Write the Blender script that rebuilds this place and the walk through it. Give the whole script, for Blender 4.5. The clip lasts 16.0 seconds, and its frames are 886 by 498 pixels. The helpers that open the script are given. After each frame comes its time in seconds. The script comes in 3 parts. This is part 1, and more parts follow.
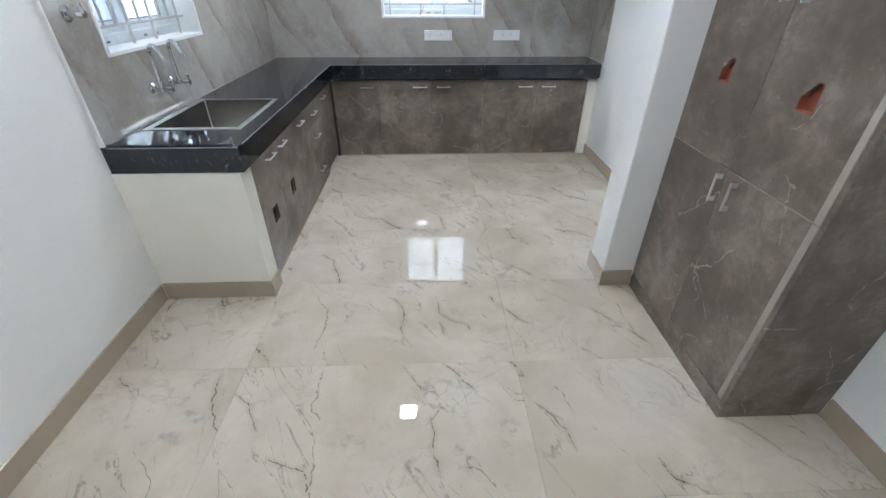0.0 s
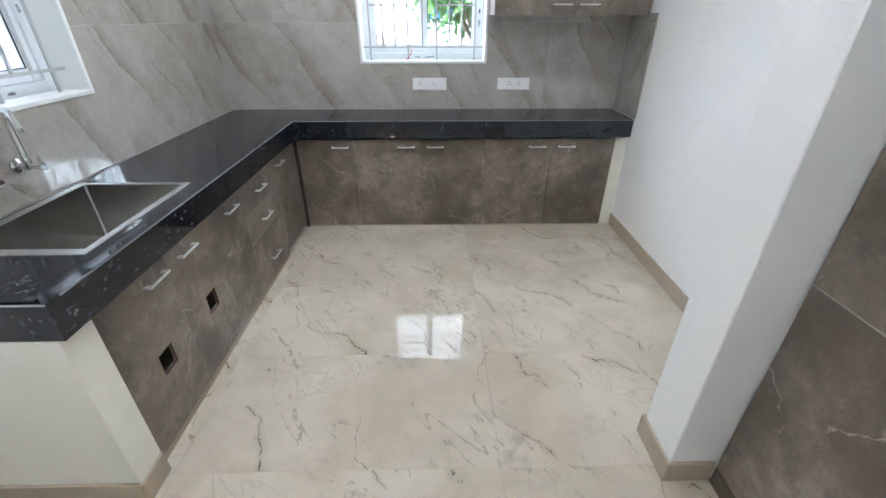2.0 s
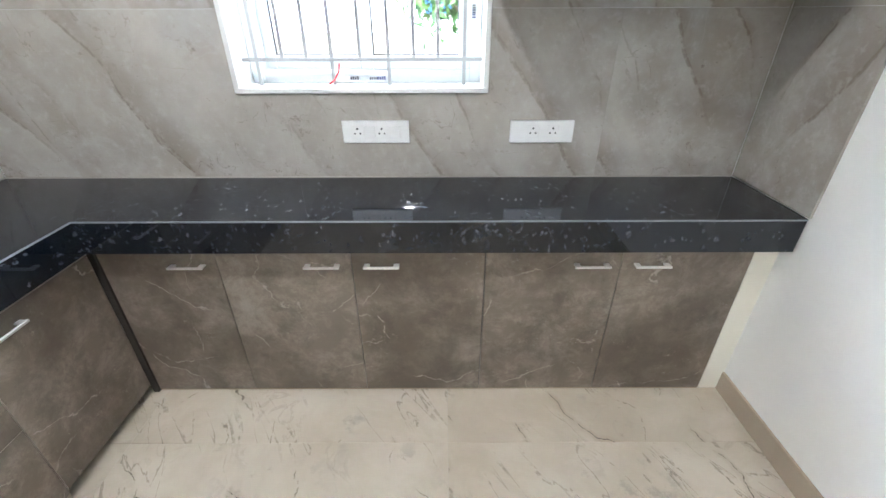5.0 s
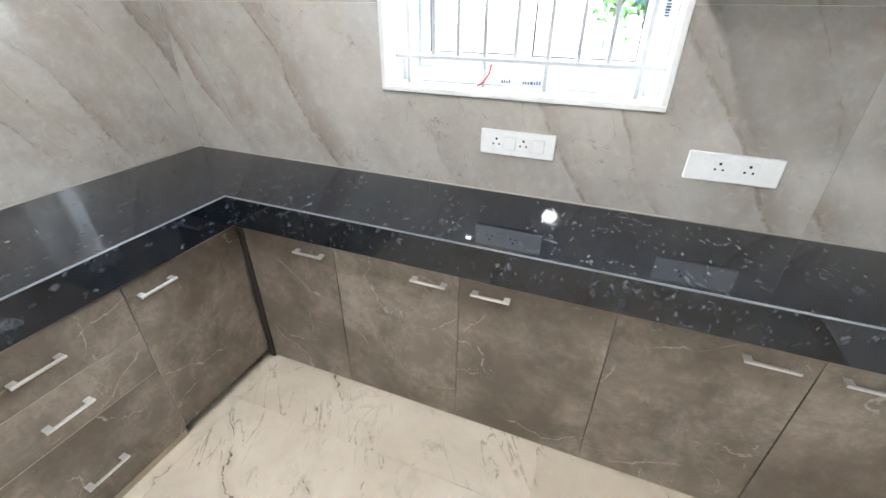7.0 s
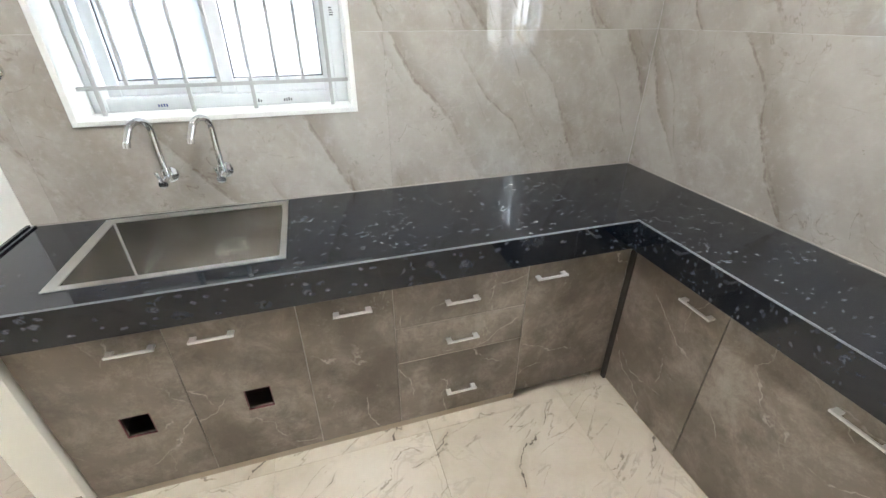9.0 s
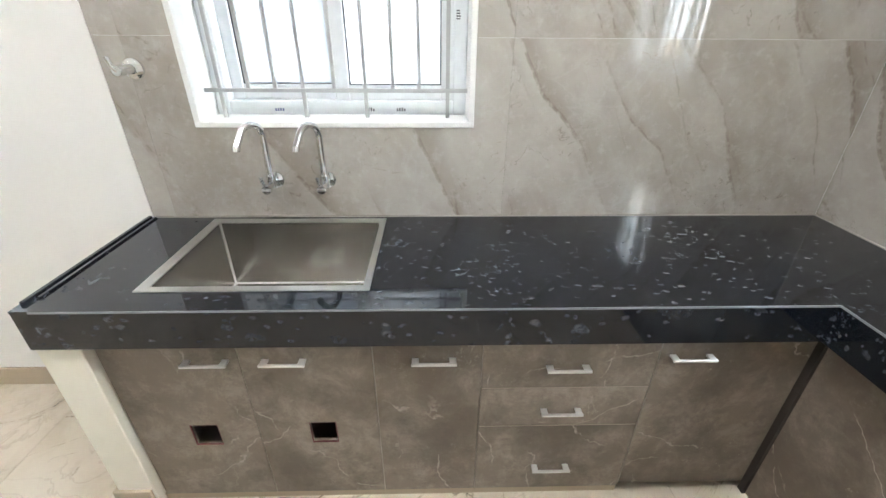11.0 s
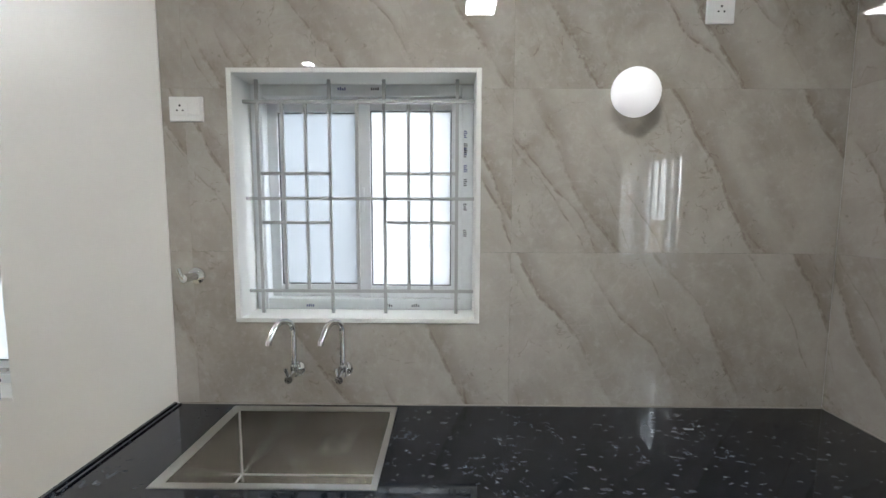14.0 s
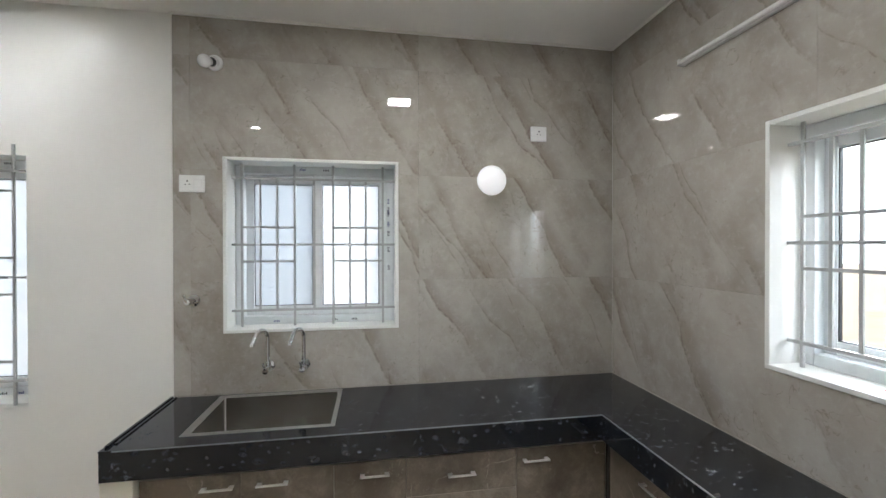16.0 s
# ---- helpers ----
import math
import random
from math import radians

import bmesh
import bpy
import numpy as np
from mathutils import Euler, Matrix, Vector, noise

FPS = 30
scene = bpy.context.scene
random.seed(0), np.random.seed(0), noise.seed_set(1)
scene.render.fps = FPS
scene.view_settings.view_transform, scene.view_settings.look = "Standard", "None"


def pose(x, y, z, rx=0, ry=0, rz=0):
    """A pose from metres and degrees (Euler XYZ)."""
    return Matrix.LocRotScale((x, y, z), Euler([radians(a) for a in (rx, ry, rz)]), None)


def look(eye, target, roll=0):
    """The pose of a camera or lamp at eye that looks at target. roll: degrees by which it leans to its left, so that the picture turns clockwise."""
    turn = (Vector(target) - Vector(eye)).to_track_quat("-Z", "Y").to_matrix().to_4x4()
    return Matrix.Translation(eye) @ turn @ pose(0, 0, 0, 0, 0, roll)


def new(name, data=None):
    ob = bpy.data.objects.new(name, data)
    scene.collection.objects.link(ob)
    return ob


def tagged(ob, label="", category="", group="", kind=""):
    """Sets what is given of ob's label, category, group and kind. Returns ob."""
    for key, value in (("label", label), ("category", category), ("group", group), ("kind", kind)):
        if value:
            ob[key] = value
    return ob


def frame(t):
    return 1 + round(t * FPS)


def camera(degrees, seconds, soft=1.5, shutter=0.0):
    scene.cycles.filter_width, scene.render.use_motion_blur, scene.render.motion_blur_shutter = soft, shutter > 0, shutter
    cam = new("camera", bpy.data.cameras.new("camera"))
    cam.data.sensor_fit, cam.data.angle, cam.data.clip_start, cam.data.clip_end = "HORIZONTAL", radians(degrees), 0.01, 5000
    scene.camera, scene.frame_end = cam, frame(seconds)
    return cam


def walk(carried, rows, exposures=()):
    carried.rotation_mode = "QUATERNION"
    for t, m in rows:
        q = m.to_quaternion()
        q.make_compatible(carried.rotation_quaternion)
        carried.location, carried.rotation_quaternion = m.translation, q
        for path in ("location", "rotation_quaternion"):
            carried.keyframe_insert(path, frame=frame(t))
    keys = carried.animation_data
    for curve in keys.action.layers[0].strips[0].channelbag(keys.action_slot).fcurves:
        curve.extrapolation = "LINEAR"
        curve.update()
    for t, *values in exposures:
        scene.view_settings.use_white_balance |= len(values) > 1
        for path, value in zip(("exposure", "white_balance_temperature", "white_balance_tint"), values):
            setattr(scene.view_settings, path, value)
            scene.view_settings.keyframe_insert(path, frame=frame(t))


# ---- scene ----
cam = camera(93.8, 16.0)
PATH = [
    (0, (0.525, 0.49, 1.499), (0.583, 2.166, 0.408), 0.1),
    (0.5, (0.507, 0.574, 1.514), (0.562, 2.289, 0.488), 0.1),
    (1, (0.544, 0.812, 1.491), (0.587, 2.553, 0.508), -0.0),
    (1.5, (0.617, 1.122, 1.505), (0.653, 2.865, 0.525), 0.0),
    (2, (0.67, 1.468, 1.512), (0.702, 3.212, 0.532), 0.0),
    (2.5, (0.738, 1.813, 1.484), (0.777, 3.562, 0.514), 0.1),
    (3, (0.819, 2.154, 1.468), (0.852, 3.903, 0.499), 0.0),
    (3.5, (0.795, 2.493, 1.473), (0.831, 4.234, 0.489), 0.1),
    (4, (0.823, 2.806, 1.458), (0.856, 4.547, 0.473), -0.0),
    (6.5, (0.936, 3.52, 1.46), (0.582, 5.208, 0.448), 0.3),
    (7, (0.919, 3.492, 1.467), (0.286, 5.096, 0.454), 0.5),
    (7.5, (0.922, 3.485, 1.476), (-0.084, 4.887, 0.465), 0.3),
    (8, (0.856, 3.45, 1.535), (-0.405, 4.594, 0.487), 0.5),
    (8.5, (0.816, 3.4, 1.531), (-0.68, 4.255, 0.517), 0.4),
    (9, (0.782, 3.394, 1.523), (-0.885, 3.906, 0.544), 0.0),
    (11.5, (0.327, 3.451, 1.5), (-1.447, 3.474, 0.575), 0.2),
    (12, (0.146, 3.469, 1.504), (-1.658, 3.471, 0.639), 0.1),
    (12.5, (0.166, 3.465, 1.546), (-1.7, 3.457, 0.825), 0.1),
    (13, (0.238, 3.47, 1.605), (-1.689, 3.428, 1.07), -0.2),
    (13.5, (0.392, 3.441, 1.631), (-1.58, 3.399, 1.297), -0.1),
    (14, (0.648, 3.444, 1.635), (-1.344, 3.425, 1.449), 0.2),
    (14.5, (0.988, 3.465, 1.651), (-1.009, 3.453, 1.548), 0.0),
    (15, (1.248, 3.392, 1.66), (-0.751, 3.414, 1.609), -0.0),
    (15.5, (1.407, 3.402, 1.665), (-0.589, 3.514, 1.638), -0.1),
    (16, (1.486, 3.424, 1.67), (-0.486, 3.757, 1.656), -0.1),
]
EXPOSURES = [(0, 1.84, 5350, 10), (3.5, 2.0, 5650, 10), (6.5, 2.68, 5750, 10), (9, 2.36, 6020, 10),
             (11.5, 2.22, 6050, 10), (12.5, 1.88, 6030, 10), (13.5, 1.42, 6020, 10), (14, 1.36, 6020, 10), (16, 1.36, 6020, 10)]
walk(cam, [(t, look(eye, target, roll)) for t, eye, target, roll in PATH], EXPOSURES)

# ---- world, sun, window light ----
world = bpy.data.worlds.new("sky")
scene.world = world
world.use_nodes = True
wn = world.node_tree
sky = wn.nodes.new("ShaderNodeTexSky")
sky.sky_type, sky.sun_disc = "NISHITA", False
sky.sun_elevation, sky.sun_rotation = radians(45), radians(150)
wn.nodes["Background"].inputs["Strength"].default_value = 0.15
wn.links.new(sky.outputs[0], wn.nodes["Background"].inputs["Color"])

sun_data = bpy.data.lights.new("sun", "SUN")
sun_data.energy, sun_data.angle, sun_data.color = 5.0, radians(0.6), (1, 0.95, 0.88)
sun = new("sun", sun_data)
sun.matrix_world = look((0, 0, 0), (-0.354, 0.612, -0.707))


def area(name, eye, target, w, h, watts, color):
    d = bpy.data.lights.new(name, "AREA")
    d.shape, d.size, d.size_y, d.energy, d.color = "RECTANGLE", w, h, watts, color
    ob = new(name, d)
    ob.matrix_world = look(eye, target)
    return ob


area("sky_light_left_window", (-1.5, 3.09, 1.8), (0, 3.09, 1.5), 1.2, 1.4, 0.9, (0.93, 0.97, 1.0))
area("sky_light_dining_window", (-1.5, 1.28, 1.6), (0, 1.28, 1.4), 1.1, 1.6, 1.0, (0.93, 0.97, 1.0))
area("sky_light_back_window", (-1.9, 7.4, 3.2), (0.58, 5.0, 1.65), 3.0, 3.0, 270, (0.95, 0.98, 1.0))
area("sky_light_back_window_east", (2.9, 7.4, 3.3), (0.58, 5.0, 1.6), 2.4, 3.0, 80, (0.97, 0.98, 1.0))

# ---- materials ----


class Nodes:
    def __init__(self, name):
        self.mat = bpy.data.materials.new(name)
        self.mat.use_nodes = True
        self.t = self.mat.node_tree
        self.bsdf = self.t.nodes["Principled BSDF"]

    def add(self, kind, **props):
        n = self.t.nodes.new(kind)
        for k, v in props.items():
            setattr(n, k, v)
        return n

    def link(self, a, b):
        self.t.links.new(a, b)

    def math(self, op, a, b=0.0, c=0.0):
        n = self.add("ShaderNodeMath", operation=op)
        for s, v in zip(n.inputs, (a, b, c)):
            if isinstance(v, (int, float)):
                s.default_value = v
            else:
                self.link(v, s)
        return n.outputs[0]

    def vmath(self, op, a, b=None, scale=None):
        n = self.add("ShaderNodeVectorMath", operation=op)
        for s, v in zip(n.inputs, (a, b)):
            if v is None:
                continue
            if isinstance(v, tuple):
                s.default_value = v
            else:
                self.link(v, s)
        if scale is not None:
            if isinstance(scale, (int, float)):
                n.inputs["Scale"].default_value = scale
            else:
                self.link(scale, n.inputs["Scale"])
        return n.outputs["Value"] if op == "DOT_PRODUCT" else n.outputs[0]

    def noise(self, vec, scale, detail=4.0, rough=0.55, distort=0.0):
        n = self.add("ShaderNodeTexNoise")
        self.link(vec, n.inputs["Vector"])
        for k, v in (("Scale", scale), ("Detail", detail), ("Roughness", rough), ("Distortion", distort)):
            n.inputs[k].default_value = v
        return n.outputs["Fac"]

    def ramp(self, fac, lo, hi, a=0.0, b=1.0):
        n = self.add("ShaderNodeMapRange", interpolation_type="SMOOTHSTEP")
        self.link(fac, n.inputs[0])
        for i, v in enumerate((lo, hi, a, b)):
            n.inputs[i + 1].default_value = v
        return n.outputs[0]

    def mix(self, fac, a, b):
        n = self.add("ShaderNodeMix", data_type="RGBA")
        for s, v in ((n.inputs[0], fac), (n.inputs[6], a), (n.inputs[7], b)):
            if isinstance(v, (int, float)):
                s.default_value = v
            elif isinstance(v, tuple):
                s.default_value = (*v, 1)
            else:
                self.link(v, s)
        return n.outputs[2]

    def put(self, **kw):
        for k, v in kw.items():
            s = self.bsdf.inputs[k.replace("_", " ")]
            if isinstance(v, tuple):
                s.default_value = (*v, 1) if len(v) == 3 else v
            elif isinstance(v, (int, float)):
                s.default_value = v
            else:
                self.link(v, s)
        return self.mat

    def bump(self, height, strength, distance=0.002):
        n = self.add("ShaderNodeBump")
        n.inputs["Strength"].default_value, n.inputs["Distance"].default_value = strength, distance
        self.link(height, n.inputs["Height"])
        self.link(n.outputs[0], self.bsdf.inputs["Normal"])

    def place(self, spread=0.0):
        """World position, shifted at random from piece to piece."""
        p = self.add("ShaderNodeNewGeometry").outputs["Position"]
        if spread:
            r = self.add("ShaderNodeObjectInfo").outputs["Random"]
            q = self.vmath("SCALE", (1.0, 1.7, 0.6), scale=self.math("MULTIPLY", r, spread))
            p = self.vmath("ADD", p, q)
        return p

    def along(self, p, d, c, stretch):
        a, b = self.vmath("DOT_PRODUCT", p, d), self.vmath("DOT_PRODUCT", p, c)
        n = self.add("ShaderNodeCombineXYZ")
        self.link(self.math("MULTIPLY", a, stretch), n.inputs[0])
        self.link(b, n.inputs[1])
        return n.outputs[0]

    def streak(self, p, c, freq, wander, seed):
        """Runs 0..1 across each of a family of uneven parallel veins, which never close into rings."""
        q = self.vmath("ADD", p, (seed, seed * 1.7, seed * 0.6))
        a = self.math("MULTIPLY", self.math("SUBTRACT", self.noise(q, 1.3, 2), 0.5), wander)
        b = self.math("MULTIPLY", self.math("SUBTRACT", self.noise(q, 8.0, 4, 0.6), 0.5), wander * 0.13)
        x = self.math("ADD", self.vmath("DOT_PRODUCT", p, c), self.math("ADD", a, b))
        return self.math("FRACT", self.math("MULTIPLY", x, freq))

    def thin(self, run, width):
        d = self.math("ABSOLUTE", self.math("SUBTRACT", run, 0.5))
        return self.ramp(d, width * 0.35, width, 1.0, 0.0)

    def vein(self, vec, scale, width, detail=3.0, distort=0.6):
        f = self.noise(vec, scale, detail, 0.5, distort)
        return self.ramp(self.math("ABSOLUTE", self.math("SUBTRACT", f, 0.5)), 0.0, width, 1.0, 0.0)


def wall_marble():
    m = Nodes("polished_marble_tile")
    p = m.place(0.9)
    down, across = (0.52, 0.52, -0.85), (0.85, 0.85, 0.52)
    s = m.along(p, down, across, 0.15)
    long = m.along(p, down, across, 0.35)
    cloud = m.ramp(m.noise(s, 2.6, 5, 0.6, 0.5), 0.3, 0.7)
    blotch = m.ramp(m.noise(p, 5.0, 6, 0.65), 0.35, 0.7)
    col = m.mix(cloud, (0.30, 0.270, 0.228), (0.40, 0.372, 0.325))
    col = m.mix(m.math("MULTIPLY", blotch, 0.6), col, (0.47, 0.445, 0.40))
    # broad soft veins with one crisp side, wider and narrower along their run
    for freq, wander, seed, wide, amount, lo in ((2.3, 0.20, 0.0, 0.17, 0.62, 0.40), (3.7, 0.30, 3.7, 0.10, 0.55, 0.46), (5.3, 0.24, 8.3, 0.06, 0.45, 0.50)):
        q = m.vmath("ADD", long, (seed * 1.3, seed, 0.0))
        gate = m.ramp(m.noise(q, 2.6, 3), lo, lo + 0.16)
        run = m.streak(p, across, freq, wander, seed)
        fade = m.math("SUBTRACT", run, m.math("MULTIPLY", m.noise(p, 4.0, 3), wide))
        band = m.math("MULTIPLY", m.ramp(run, 0.49, 0.515), m.ramp(fade, 0.42, 0.48 + wide, 1.0, 0.0))
        col = m.mix(m.math("MULTIPLY", m.math("MULTIPLY", band, gate), amount), col, (0.235, 0.203, 0.165))
        edge = m.math("MULTIPLY", m.thin(run, 0.022), m.math("MULTIPLY", gate, m.ramp(m.noise(p, 30, 3), 0.38, 0.56)))
        col = m.mix(m.math("MULTIPLY", edge, 0.5), col, (0.15, 0.115, 0.085))
    # fine broken cracks and clustered pits
    gate2 = m.ramp(m.noise(p, 2.4, 2), 0.47, 0.60)
    crack = m.math("MULTIPLY", m.vein(p, 6.0, 0.011, 5.0, 0.8), gate2)
    crack = m.math("MULTIPLY", crack, m.ramp(m.noise(p, 34, 3), 0.42, 0.58))
    col = m.mix(m.math("MULTIPLY", crack, 0.5), col, (0.17, 0.135, 0.10))
    spots = m.math("MULTIPLY", m.ramp(m.noise(p, 38, 5, 0.7), 0.63, 0.70), m.ramp(m.noise(p, 3.4, 2), 0.50, 0.62))
    col = m.mix(m.math("MULTIPLY", spots, 0.55), col, (0.16, 0.13, 0.10))
    pale = m.math("MULTIPLY", m.vein(p, 4.5, 0.03, 6.0, 1.0), m.ramp(m.noise(p, 3.0, 2), 0.42, 0.6))
    col = m.mix(m.math("MULTIPLY", pale, 0.13), col, (0.54, 0.52, 0.48))
    fleck = m.ramp(m.noise(p, 26, 7, 0.7), 0.50, 0.70)
    col = m.mix(m.math("MULTIPLY", fleck, 0.35), col, (0.5, 0.475, 0.435))
    m.bump(m.noise(p, 6, 1), 0.006, 0.02)
    return m.put(Base_Color=col, Roughness=m.ramp(m.noise(p, 9, 4), 0.3, 0.8, 0.004, 0.014), IOR=1.82)


def floor_marble():
    m = Nodes("polished_beige_floor_tile")
    p = m.place(1.3)
    s = m.along(p, (0.55, -0.83, 0), (0.83, 0.55, 0), 0.2)
    cloud = m.ramp(m.noise(p, 2.3, 6, 0.6, 0.4), 0.3, 0.72)
    col = m.mix(cloud, (0.47, 0.405, 0.31), (0.59, 0.53, 0.43))
    patch = m.math("MULTIPLY", m.ramp(m.noise(p, 7.0, 6, 0.7), 0.55, 0.66), m.ramp(m.noise(p, 1.7, 2), 0.47, 0.62))
    col = m.mix(m.math("MULTIPLY", patch, 0.7), col, (0.35, 0.315, 0.265))
    across = (0.80, 0.60, 0.0)
    gate = m.ramp(m.noise(p, 3.0, 2), 0.50, 0.56)
    run = m.streak(p, across, 3.4, 0.8, 0.0)
    broken = m.ramp(m.noise(p, 38, 3), 0.36, 0.52)
    v1 = m.math("MULTIPLY", m.math("MULTIPLY", m.thin(run, 0.013), gate), broken)
    soft = m.math("MULTIPLY", m.thin(run, 0.10), m.math("MULTIPLY", gate, 0.22))
    gate2 = m.ramp(m.noise(p, 3.9, 2), 0.54, 0.60)
    v2 = m.math("MULTIPLY", m.math("MULTIPLY", m.thin(m.streak(p, (0.97, 0.2, 0.0), 4.4, 0.9, 5.1), 0.018), gate2), broken)
    v3 = m.math("MULTIPLY", m.vein(s, 7.0, 0.012, 6.0, 0.7), m.math("MULTIPLY", m.ramp(m.noise(p, 2.7, 2), 0.46, 0.58), broken))
    feather = m.math("MULTIPLY", m.vein(p, 5.5, 0.03, 7.0, 1.2), m.ramp(m.noise(p, 2.2, 2), 0.5, 0.62))
    specks = m.math("MULTIPLY", m.ramp(m.noise(p, 30, 4, 0.7), 0.66, 0.72), m.ramp(m.noise(p, 4.0, 2), 0.5, 0.62))
    col = m.mix(m.math("MULTIPLY", feather, 0.35), col, (0.36, 0.31, 0.25))
    col = m.mix(m.math("MULTIPLY", v3, 0.55), col, (0.17, 0.13, 0.10))
    col = m.mix(soft, col, (0.33, 0.265, 0.19))
    col = m.mix(m.math("MULTIPLY", v1, 0.85), col, (0.10, 0.075, 0.06))
    col = m.mix(m.math("MULTIPLY", v2, 0.6), col, (0.12, 0.09, 0.065))
    col = m.mix(m.math("MULTIPLY", specks, 0.3), col, (0.22, 0.19, 0.155))
    m.bump(m.noise(p, 5, 1), 0.006, 0.02)
    return m.put(Base_Color=col, Roughness=m.ramp(m.noise(p, 7, 4), 0.35, 0.75, 0.006, 0.016), IOR=1.5)


def granite():
    m = Nodes("black_granite")
    p = m.place()
    warp = m.add("ShaderNodeTexNoise")
    m.link(p, warp.inputs["Vector"])
    warp.inputs["Scale"].default_value = 14
    q = m.vmath("ADD", p, m.vmath("SCALE", warp.outputs["Color"], scale=0.045))
    col = m.mix(m.ramp(m.noise(p, 8, 5), 0.35, 0.7), (0.002, 0.004, 0.008), (0.005, 0.008, 0.014))
    for scale, size, amount, tint in ((16, 0.10, 0.14, (0.22, 0.225, 0.235)), (30, 0.14, 0.30, (0.24, 0.25, 0.265)), (70, 0.21, 0.32, (0.26, 0.27, 0.285))):
        v = m.add("ShaderNodeTexVoronoi")
        mp = m.add("ShaderNodeMapping")
        m.link(q, mp.inputs[0])
        mp.inputs["Rotation"].default_value = (0.3, 0.5, 0.7 + scale)
        mp.inputs["Scale"].default_value = (1.0, 0.38, 0.6)
        m.link(mp.outputs[0], v.inputs["Vector"])
        v.inputs["Scale"].default_value = scale
        pick = m.add("ShaderNodeSeparateColor")
        m.link(v.outputs["Color"], pick.inputs[0])
        f = m.math("MULTIPLY", m.ramp(v.outputs["Distance"], size, size + 0.12, 1, 0), m.ramp(pick.outputs[0], 0.60, 0.72))
        f = m.math("MULTIPLY", f, m.ramp(m.noise(p, 5.5, 3), 0.30, 0.52))
        f = m.math("MULTIPLY", f, m.ramp(m.noise(p, 90, 3), 0.3, 0.6))
        col = m.mix(m.math("MULTIPLY", f, amount), col, tint)
    shard = m.math("MULTIPLY", m.vein(p, 7.0, 0.035, 8.0, 0.6), m.ramp(m.noise(p, 4.0, 2), 0.5, 0.62))
    shard = m.math("MULTIPLY", shard, m.ramp(m.noise(q, 55, 4, 0.7), 0.50, 0.62))
    col = m.mix(m.math("MULTIPLY", shard, 0.42), col, (0.27, 0.29, 0.32))
    dust = m.ramp(m.noise(p, 6.5, 6, 0.7), 0.45, 0.8)
    col = m.mix(m.math("MULTIPLY", dust, 0.05), col, (0.45, 0.44, 0.42))
    return m.put(Base_Color=col, Roughness=m.math("ADD", m.math("MULTIPLY", dust, 0.12), 0.04), IOR=1.6)


def laminate():
    m = Nodes("grey_brown_stone_laminate")
    p = m.place(2.0)
    big = m.ramp(m.noise(p, 2.6, 3, 0.5), 0.32, 0.68)
    mid = m.ramp(m.noise(p, 8.0, 12, 0.78, 0.3), 0.42, 0.68)
    col = m.mix(big, (0.112, 0.089, 0.066), (0.200, 0.164, 0.126))
    col = m.mix(m.math("MULTIPLY", mid, m.math("ADD", m.math("MULTIPLY", big, 0.60), 0.14)), col, (0.37, 0.325, 0.265))
    smoke = m.math("MULTIPLY", m.ramp(m.noise(p, 6.0, 10, 0.75), 0.5, 0.64), 0.5)
    col = m.mix(smoke, col, (0.085, 0.067, 0.050))
    scuff = m.math("MULTIPLY", m.ramp(m.noise(p, 40, 8, 0.8), 0.55, 0.68), m.ramp(m.noise(p, 4.4, 3), 0.52, 0.66))
    col = m.mix(m.math("MULTIPLY", scuff, 0.62), col, (0.42, 0.375, 0.315))
    for across, freq, seed, gscale, amount in (((0.75, 0.75, 0.5), 2.6, 2.3, 3.0, 0.8), ((0.4, 0.4, -0.9), 2.4, 8.1, 3.6, 0.65), ((0.6, 0.6, -0.15), 3.4, 5.2, 4.1, 0.6)):
        gate = m.ramp(m.noise(p, gscale, 2), 0.5, 0.58)
        gate = m.math("MULTIPLY", gate, m.ramp(m.noise(p, 28, 3), 0.34, 0.55))
        line = m.thin(m.streak(p, across, freq, 0.9, seed), 0.010)
        col = m.mix(m.math("MULTIPLY", m.math("MULTIPLY", line, gate), amount), col, (0.43, 0.385, 0.33))
    m.bump(m.noise(p, 120, 3), 0.05, 0.001)
    return m.put(Base_Color=col, Roughness=m.ramp(m.noise(p, 7, 4), 0.3, 0.7, 0.28, 0.40))


def paint(name, color, rough=0.5, grime=0.05):
    m = Nodes(name)
    p = m.place()
    dark = tuple(c * (1 - grime * 1.6) for c in color)
    col = m.mix(m.ramp(m.noise(p, 1.7, 5, 0.6), 0.3, 0.75), dark, color)
    col = m.mix(m.math("MULTIPLY", m.ramp(m.noise(p, 14, 5, 0.7), 0.62, 0.8), grime * 3), col, tuple(c * 0.8 for c in color))
    m.bump(m.noise(p, 45, 3), 0.03, 0.002)
    return m.put(Base_Color=col, Roughness=rough)


def plain(name, color, rough=0.4, metal=0.0, grain=0.06):
    m = Nodes(name)
    p = m.place()
    col = m.mix(m.ramp(m.noise(p, 22, 4), 0.3, 0.7), tuple(c * (1 - grain) for c in color), color)
    return m.put(Base_Color=col, Roughness=rough, Metallic=metal)


def brushed_steel():
    m = Nodes("brushed_steel")
    p = m.place()
    s = m.along(p, (0, 1, 0), (1, 0, 1), 0.04)
    fine = m.noise(s, 320, 3)
    smear = m.ramp(m.noise(p, 9, 4, 0.6), 0.4, 0.7)
    col = m.mix(smear, (0.56, 0.54, 0.50), (0.70, 0.68, 0.64))
    m.bump(fine, 0.06, 0.001)
    return m.put(Base_Color=col, Roughness=0.24, Metallic=1.0)


